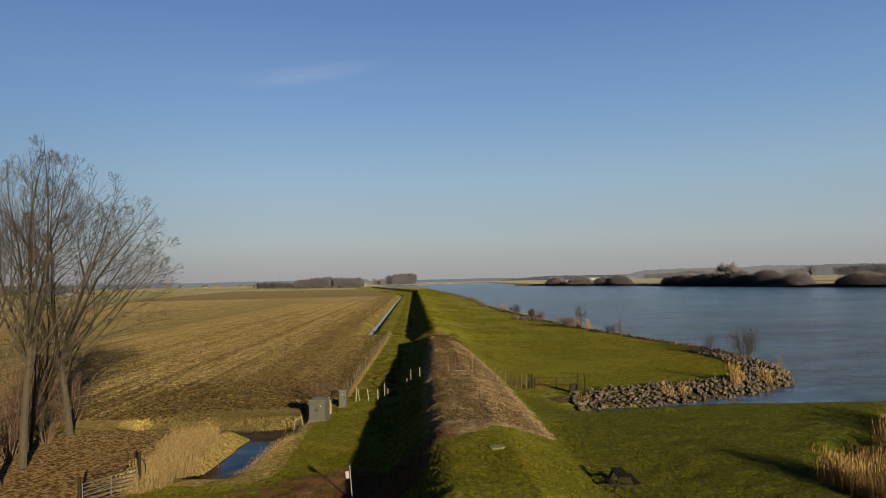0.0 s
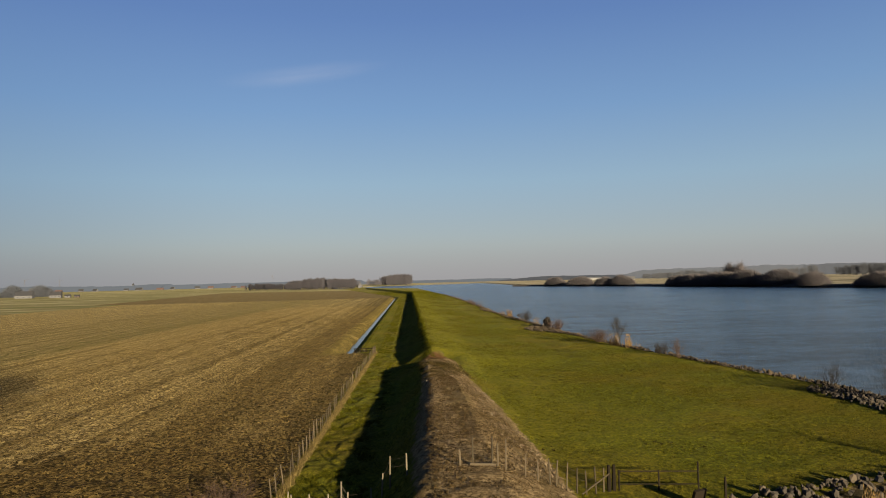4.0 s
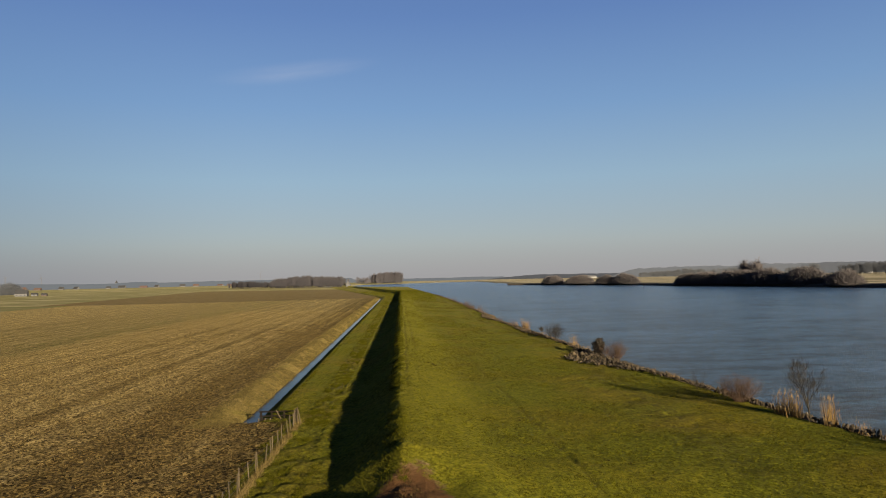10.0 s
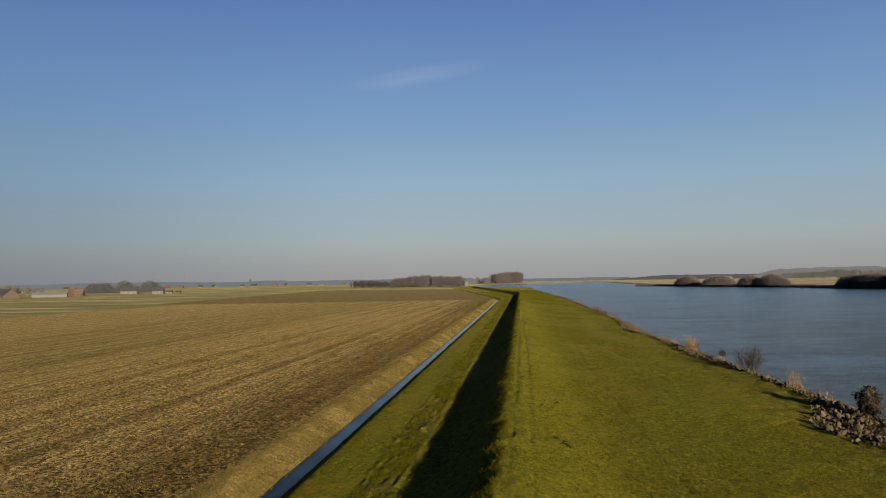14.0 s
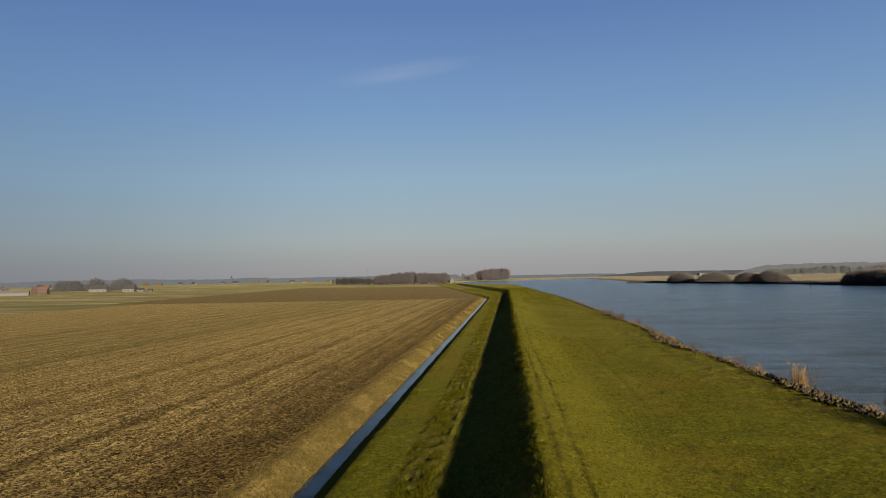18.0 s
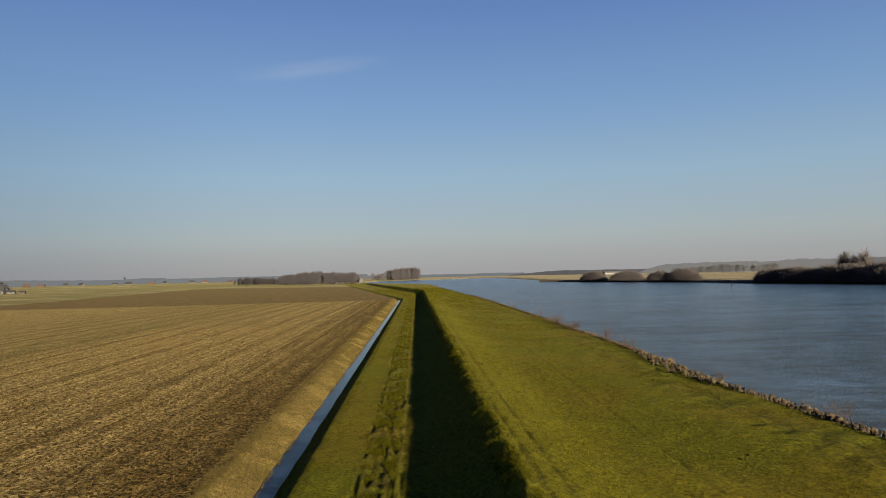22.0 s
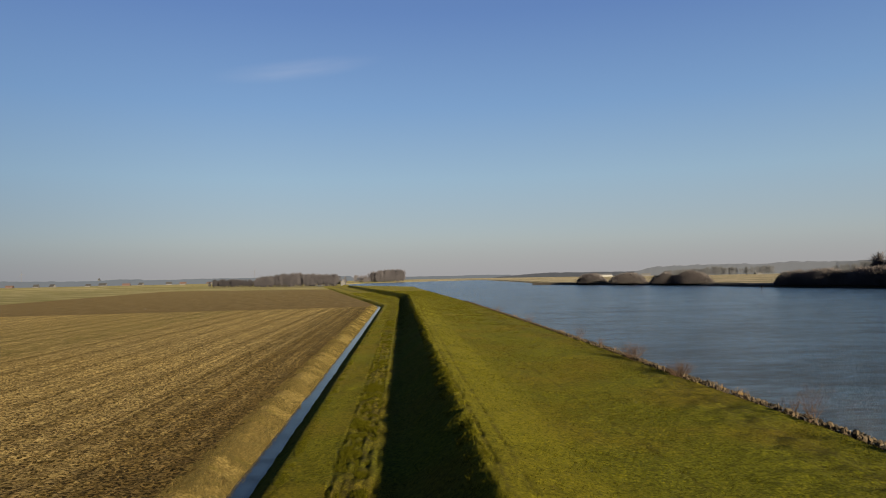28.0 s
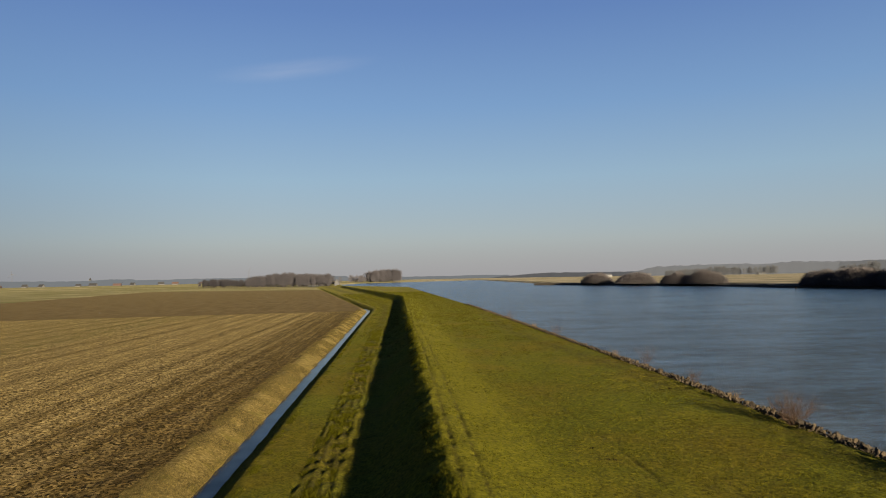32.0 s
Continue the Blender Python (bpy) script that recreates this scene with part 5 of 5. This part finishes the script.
for a, b in (((-0.45, 0, -0.4), (-0.28, 0, 1.0)), ((0.5, 0, -0.4), (0.18, 0, 1.25))):
    s = Soup()
    s.tube(a, b, 0.045, 0.04, 6)
    s.out("leg", PALE_WOOD, frame_ob)
s = Soup()
s.tube((-0.36, 0.04, 0.95), (0.24, 0.04, 1.28), 0.045, 0.04, 6)
s.out("crossbar", PALE_WOOD, frame_ob)

sign = thing("sign_post", (-3.05, 33.0, lay(-3.05, 33.0)), "leaning pale post with a small white box", "sign post")
s = Soup()
s.tube((0, 0, -0.3), (-0.13, 0.02, 1.7), 0.032, 0.032, 8)
s.out("post", STEEL, sign)
s = Soup()
s.box(pose(-0.22, -0.02, 1.12, 0, -4, 0), 0.16, 0.1, 0.32)
s.out("box", WHITE, sign)

# ---- sluice at the ditch's head ----
sluice = thing("timber_sluice", (-6.75, 137.0, 0.05), "dark timber sluice with rails across the ditch head", "sluice")
for x in (-1.35, -0.5, 0.5, 1.35):
    s = Soup()
    s.box(pose(x, 0, -1.2), 0.12, 0.12, 1.95)
    s.out("post", DARK_WOOD, sluice)
for z in (0.30, 0.64):
    s = Soup()
    s.box(pose(0, -0.095, z), 3.0, 0.06, 0.10)
    s.out("rail", DARK_WOOD, sluice)
for i in range(9):
    s = Soup()
    s.box(pose(-1.3 + 0.26 * i, 0.10, -1.2), 0.24, 0.06, 1.35 + 0.05 * math.sin(i * 3))
    s.out("board", DARK_WOOD, sluice)
s = Soup()
s.tube((-0.1, -0.22, 0.8), (0.5, -0.4, -0.25), 0.05, 0.05, 6)
s.out("brace", OLD_WOOD, sluice)
for x in (-1.5, -1.0, -0.6):
    s = Soup()
    s.tube((x, -0.5, -0.6), (x + 0.05, -0.4, 0.25), 0.05, 0.05, 6)
    s.out("stake", OLD_WOOD, sluice)

# ---- table on the foreland ----
table = thing("picnic_table", (9.1, 31.2, lay(9.1, 31.2)), "weathered dark wooden picnic table on the grass", "table", turn=88)
for i in range(3):
    s = Soup()
    s.box(pose(0, -0.18 + 0.18 * i, 0.68), 1.7, 0.16, 0.05)
    s.out("plank", DARK_WOOD, table)
for y in (-0.58, 0.58):
    s = Soup()
    s.box(pose(0, y, 0.40), 1.7, 0.2, 0.05)
    s.out("seat", DARK_WOOD, table)
for x in (-0.62, 0.62):
    s = Soup()
    s.box(pose(x, 0, 0.33), 0.07, 1.35, 0.07)
    s.out("beam", DARK_WOOD, table)
    for g in (-1, 1):
        s = Soup()
        s.tube((x, 0.52 * g, -0.05), (x, 0.18 * g, 0.69), 0.05, 0.05, 4)
        s.out("leg", DARK_WOOD, table)

slab = thing("well_cover", (3.67, 32.1, lay(3.67, 32.1) + 0.02), "round mossy concrete cover in the grass", "cover")
s = Soup()
s.tube((0, 0, -0.2), (0, 0, 0.02), 0.40, 0.37, 14)
s.out("lid", CONCRETE, slab)
for x, y in ((-105, 530), (-78, 700)):
    m = thing("field_marker", (x, y, 0.1), "small white field marker", "marker", "markers in the field")
    s = Soup()
    s.box(pose(0, 0, -0.1), 0.22, 0.2, 0.55, 0.7)
    s.out("block", WHITE, m)

# ---- trees and shrubs ----
bare_tree("ash_tree", -24.4, 50.4, 20.2, 0.25, (-0.02, 0.0), 3, "tall leafless ash tree with a spreading crown", group="trees by the pond", lift=0.03, fine=4, wide=0.7, limbs=4, fork=0.27, pull=(0.66, -0.1))
bare_tree("ash_tree", -22.9, 41.7, 19.8, 0.24, (0.03, 0.02), 7, "tall leafless ash tree with mossy grey-green bark", group="trees by the pond", lift=0.045, fine=4, wide=0.6, limbs=5, fork=0.36)
bare_tree("ash_tree", -22.3, 38.2, 18.0, 0.22, (-0.10, 0.0), 8, "tall leafless ash tree leaning outwards", group="trees by the pond", lift=0.05, fine=4, wide=0.6, limbs=4, fork=0.36)
bare_tree("alder", -27.0, 52.0, 12, 0.15, (0.05, 0.0), 9, "slim leafless alder among the undergrowth", fine=3, group="trees by the pond", lift=0.06, limbs=3)
bare_tree("alder", -24.8, 46.0, 11, 0.14, (0.12, 0.0), 10, "slim leafless alder among the undergrowth", fine=3, group="trees by the pond", lift=0.06, limbs=3)
for i, (x, y, t) in enumerate(((-28.5, 51.5, 6.0), (-26.2, 46.5, 6.0), (-25.0, 44.0, 4.5), (-30, 54.5, 5.5), (-26.2, 54.0, 5.0), (-24.8, 48.0, 3.2), (-24.8, 40.5, 5.0))):
    shrub("undergrowth", x, y, t, t * 0.8, 16, 100 + i, "tangled brown leafless undergrowth below the trees", RED_TWIG, "shrub", group="undergrowth by the pond", fine=3)
shrub("bramble", -8.0, 60.5, 2.0, 2.4, 26, 121, "reddish leafless bramble at the field edge", RED_TWIG)
shrub("willow_shrub", 38.0, 79.0, 3.6, 3.2, 22, 122, "bushy leafless willow shrub on the groyne stones", fine=4)
shrub("willow_shrub", 37.0, 86.5, 2.4, 2.4, 14, 123, "small leafless willow shrub at the river edge")
shrub("rose_shrub", 29.4, 132.4, 2.1, 3.2, 64, 124, "dense reddish leafless rose shrub on the stones", RED_TWIG, fine=3)
shrub("twiggy_shrub", 33.0, 110.6, 2.4, 1.3, 12, 129, "thin reddish leafless shrub on the stones", RED_TWIG)
shrub("twiggy_shrub", 28.9, 138.9, 1.8, 1.8, 7, 125, "thin pale leafless shrub on the stones")
shrub("twiggy_shrub", 32.8, 115.6, 1.7, 1.9, 34, 126, "thin pale leafless shrub on the stones")
bare_tree("sapling", 30.25, 124.6, 4.4, 0.06, (0.0, 0.0), 127, "young leafless sapling among the stones", fine=3, lift=0.05, limbs=3)
shrub("willow_shrub", 28.0, 191.5, 2.7, 2.6, 30, 128, "fan-shaped leafless shrub at the river edge", fine=4)
for i, (x, y, t, w, n) in enumerate(((27.4, 213.0, 2.2, 2.0, 8), (26.8, 275.0, 1.8, 2.2, 10), (26.4, 284.5, 2.4, 1.6, 8), (26.9, 287.5, 1.6, 1.2, 6), (26.3, 306.0, 1.7, 3.0, 44), (26.2, 319.0, 2.0, 2.6, 34),
                                    (27.9, 338.0, 1.5, 1.5, 8), (28.6, 352.6, 2.4, 1.6, 8), (27.5, 250.0, 1.3, 1.4, 8), (27.6, 392.0, 2.2, 2.4, 12), (27.3, 440.0, 2.0, 2.6, 12), (27.6, 231.0, 1.6, 1.8, 8))):
    shrub("river_shrub", x, y, t, w, n, 140 + i, "sparse reddish leafless shrub on the river stones", RED_TWIG, group="shrubs on the river stones", z=lay(x, y) + 0.1)


def evergreen(name, x, y, tall, wide, seed, label, n=4200, foot=0.0):
    rng = np.random.default_rng(seed)
    ob = thing(name, (x, y, lay(x, y)), label, "shrub")
    u = rng.normal(0, 1, (n, 3))
    u /= np.linalg.norm(u, axis=1)[:, None]
    lobes = 0.78 + 0.5 * np.array([noise.noise(Vector(v) * 1.9 + Vector((seed, 0, 0))) for v in u])
    q = u * (rng.uniform(0.35, 1.0, n) ** 0.4 * lobes)[:, None]
    p = np.stack([q[:, 0] * wide / 2, q[:, 1] * wide / 2, foot + (tall - foot) * (0.5 + 0.5 * q[:, 2])], -1)
    d = rng.normal(0, 0.075, (n, 3, 3))
    crown = triangles("crown", p[:, None, :] + d, EVERGREEN, "", "", ob)
    del crown["kind"]
    s = Soup()
    for _ in range(7 if foot == 0 else 1):
        s.tube((0, 0, -0.1), (rng.normal(0, wide / 7) * (foot == 0), rng.normal(0, wide / 7) * (foot == 0), tall * 0.6), 0.05, 0.02, 5)
    s.out("stem", BARK, ob)
    return ob


evergreen("evergreen_bush", 28.1, 166.6, 2.5, 2.0, 3, "dark evergreen bush on the stone heap", 2600)
shrub("twiggy_shrub", 29.5, 164.8, 2.5, 3.4, 60, 131, "brown leafless shrub beside the evergreen bush", RED_TWIG)
evergreen("holly_sapling", 27.6, 200.0, 1.7, 0.9, 4, "small round evergreen sapling on the stones", 260, foot=0.8)

# ---- reeds ----
grid = np.random.default_rng(31)
spots = [(x, y) for x, y in zip(grid.uniform(19.5, 33, 240), grid.uniform(27, 43, 240)) if y < 31 + 0.95 * (x - 18) and y > 24 + 0.4 * (x - 18) and not (x < 21 and y > 34)]
reeds("reed_bed", spots, 170, 1.45, 32, "tall golden dry reed bed in a wet hollow", lean=0.10, spread=0.4, wide=0.009)
spots = [(x, y) for x, y in zip(grid.uniform(-16.8, -13.2, 260), grid.uniform(36.5, 47.5, 240)) if -14.8 - 0.12 * (y - 36.5) < x < -13.3 - 0.03 * (y - 36) and float(in_pond(np.array(x), np.array(y))) < 0.1]
reeds("reed_bed", spots, 190, 0.80, 33, "pale dry reeds along the pond", POND_REED, lean=0.2, spread=0.35, drift=(0.10, 0.0), wide=0.007)
spots = [(x, y) for x, y in zip(grid.uniform(-21, -8.8, 160), grid.uniform(53.9, 56.3, 160))]
reeds("reed_fringe", spots, 80, 0.36, 34, "short dry reeds on the far pond bank", DARK_REED, wide=0.009, lean=0.2, spread=0.3)
spots = [(-9.6 + 0.22 * (y - 40) * 0.5 + grid.normal(0, 0.2), y) for y in np.arange(39.2, 53.5, 0.16)]
reeds("cut_reed", spots, 60, 0.13, 35, "flattened pale reed litter on the pond bank", POND_REED, lean=2.2, spread=0.22, wide=0.008)
for i, (x, y, tall, c, sp) in enumerate(((28.6, 61.5, 1.9, 150, 0.45), (29.6, 62.4, 1.3, 90, 0.35), (32.5, 63.6, 1.2, 150, 0.55), (21.2, 58.0, 0.8, 110, 0.45), (22.8, 58.6, 0.8, 90, 0.4), (38.6, 72.5, 1.3, 40, 0.4), (13.8, 56.4, 0.5, 60, 0.4))):
    reeds("reed_tuft", [(x, y)], c, tall, 36 + i, "tuft of dry reed among the groyne stones", lean=0.12, spread=sp * 0.6)
for i, (x, y, tall, c) in enumerate(((29.9, 127.2, 1.5, 90), (30.2, 126.4, 1.7, 100), (31.2, 123.8, 1.8, 120), (31.9, 122.0, 0.9, 50), (28.6, 181.0, 1.6, 80), (27.3, 214.2, 1.9, 150), (27.9, 215.2, 1.6, 90), (27.2, 224.0, 1.0, 60),
                                    (29.2, 176.0, 0.8, 50), (29.3, 145.0, 0.7, 40), (29.0, 205.0, 0.8, 60), (27.5, 300.0, 0.7, 50), (27.8, 330.0, 0.8, 50), (27.6, 360.0, 0.9, 60), (28.2, 236.0, 0.8, 50), (27.3, 262.0, 0.8, 60), (27.5, 296.0, 0.8, 50), (27.4, 410.0, 1.1, 70))):
    reeds("reed_tuft", [(x, y)], c, tall, 60 + i, "tuft of dry reed on the river stones", lean=0.12, spread=0.28)

# ---- grass, stubble and clods ----
rng = np.random.default_rng(77)


def scatter(n, x0, x1, y0, y1, keep):
    x, y = rng.uniform(x0, x1, n), rng.uniform(y0, y1, n)
    k = keep(x, y)
    return x[k], y[k], height(x[k], y[k])


def lawn(x, y):
    return (in_mound(x, y) < -0.2) & (to_water(x, y) < -1.5) & (in_pond(x, y) < -1.6) & ~((lateral(x, y) < -6.6) & (y > 58)) & ~((x < -9) & (y < 58))


x, y, z = scatter(60000, -8, 45, 26, 60, lambda x, y: lawn(x, y) & ((x < 9) | (rng.random(len(x)) < 0.4)))
x2, y2, z2 = scatter(330000, -6.7, 39.0, 60, 460, lambda x, y: lawn(x, y) & (rng.random(len(x)) < 1.2 - y / 460))
x, y, z = np.concatenate([x, x2]), np.concatenate([y, y2]), np.concatenate([z, z2])
triangles("grass", blades(rng, x, y, z + 0.02, 3, 0.080, 0.018, 0.6, 0.09), BLADE, "short green pasture grass on the dike", "grass")
x, y, z = scatter(90000, -40.0, 29.0, 320, 760, lambda x, y: lawn(x, y) & (lateral(x, y) > -6.9) & (rng.random(len(x)) < smooth(320, 460, y)))
triangles("grass", blades(rng, x, y, z + 0.02, 2, 0.14, 0.075, 0.6, 0.15), BLADE, "short green pasture grass on the far dike", "grass")
x, y, z = scatter(90000, -4.9, -1.9, 128, 420, lambda x, y: (np.exp(-((x + 3.4) / 0.9) ** 2) > 0.30) & (grain(x, y * 0.6, 0.7, 8) > -0.03))
triangles("rough_grass", blades(rng, x, y, z, 3, 0.17, 0.018, 0.5, 0.08), BLADE, "rough trodden grass along the dike foot", "grass")
x, y, z = scatter(9000, -6.2, -1.8, 62, 132, lambda x, y: grain(x, y, 0.9, 8) > 0.08)
triangles("rough_grass", blades(rng, x, y, z, 4, 0.19, 0.020, 0.5, 0.10), BLADE, "rough tussocks beside the field fence", "grass")
x, y, z = scatter(110000, -13.2, -10.1, 134, 520, lambda x, y: (grain(x, y, 3.0, 9) > -0.30 + 0.4 * (y - 134) / 426) & (grain(x, y, 0.9, 19) > -0.22))
x = x + ditch_bend(y)
triangles("bank_grass", blades(rng, x, y, height(x, y), 2, 0.24, 0.011, 0.6, 0.07, (0.25, 0.1)), BANK_STRAW, "bleached long grass on the ditch bank", "grass")
y = rng.uniform(63, 134.5, 5200)
x = -6.2 + 1.5 * (y - 63.2) / 71 + rng.normal(0, 0.11, len(y))
triangles("fence_grass", blades(rng, x, y, height(x, y), 2, 0.34, 0.016, 0.4, 0.05), STRAW, "bleached long grass below the fence", "grass")


def tilled(x, y):
    return ((y > 136) & (x < -12.2)) | ((y <= 136) & (y > 57) & (x < -6.9))


x, y, z = scatter(190000, -60, -6.8, 57, 350, lambda x, y: tilled(x, y) & (rng.random(len(x)) < 1.25 - y / 400) & (rng.random(len(x)) < 0.3 + 0.7 * smooth(68, 84, y)))
triangles("stubble", blades(rng, x, y, z + 0.02, 2, 0.11, 0.022, 0.9, 0.12), STRAW, "short pale stubble left on the field", "stubble")
x, y, z = scatter(60000, -48, -6.8, 57, 260, lambda x, y: tilled(x, y) & (grain(x, y, 2.0, 10) > -0.1))
triangles("clods", blades(rng, x, y, z + 0.02, 2, 0.08, 0.045, 0.8, 0.06), CLOD, "dark earth clods on the field", "soil")
x, y, z = scatter(24000, 0.3, 8.2, 34, 112, lambda x, y: in_mound(x, y) > 0.7)
triangles("soil_crumbs", blades(rng, x, y, z + 0.04, 2, 0.06, 0.035, 0.7, 0.05), CLOD, "loose crumbs of earth on the bare crest", "soil")
x, y, z = scatter(5200, 0.8, 7.6, 84, 101.5, lambda x, y: (in_mound(x, y) > -0.3) & (rng.random(len(x)) < smooth(84, 95, y)) & (grain(x, y, 1.3, 53) > -0.12))
triangles("weeds", blades(rng, x, y, z, 4, 0.16, 0.02, 0.7, 0.09), WEED, "dead brown weeds on the bare crest", "weed")
x, y, z = scatter(110, 5, 24, 60, 340, lambda x, y: (grain(x, y, 14.0, 12) > 0.08))
x, y, z = np.repeat(x, 3), np.repeat(y, 3), np.repeat(z, 3)
x, y = x + rng.normal(0, 0.5, len(x)), y + rng.normal(0, 1.1, len(y))
triangles("molehills", blades(rng, x, y, height(x, y), 12, 0.10, 0.045, 0.7, 0.07), FRESH_SOIL, "small dark molehills in the grass", "soil")

x, y, z = scatter(26000, 2.3, 3.5, 112, 420, lambda x, y: grain(x, y, 0.9, 14) > -0.05)
triangles("crest_grass", blades(rng, x, y, z, 3, 0.13, 0.014, 0.6, 0.08), BLADE, "uneven tufts along the dike's edge", "grass")
x, y, z = scatter(9000, -7.5, -7.0, 137, 420, lambda x, y: grain(x, y, 0.8, 16) > -0.05)
triangles("bank_sedge", blades(rng, x, y, z, 3, 0.14, 0.016, 0.5, 0.08), BLADE, "dark sedge on the shaded ditch bank", "grass")

x, y, z = scatter(9000, 3.6, 8.2, 34, 92, lambda x, y: (in_mound(x, y) > 0.1) & (in_mound(x, y) < 2.2) & (grain(x, y, 1.2, 54) > -0.1))
triangles("gravel", blades(rng, x, y, z + 0.03, 2, 0.07, 0.045, 0.5, 0.06), GRAVEL, "pale stony rubble along the crest's edge", "gravel")

# ---- scraps on the bare crest ----
rng = np.random.default_rng(88)
for x, y, w in ((1.95, 86.8, 0.3), (5.9, 73.5, 0.22), (2.6, 102.5, 0.18), (3.6, 103.5, 0.2), (4.4, 101.6, 0.16), (7.6, 52.0, 0.25), (6.9, 46.5, 0.18)):
    ob = thing("pale_stone", (x, y, lay(x, y)), "pale stone lying on the bare earth", "stone", "pale stones on the crest")
    bit = new("lump", STONES[rng.integers(len(STONES))].copy())
    bit.data.materials[0] = PALE_WOOD
    bit.parent = ob
    bit.matrix_basis = pose(0, 0, 0.05, *rng.uniform(-30, 30, 2), rng.uniform(0, 360)) @ Matrix.Diagonal((w, w, w * 0.7, 1))
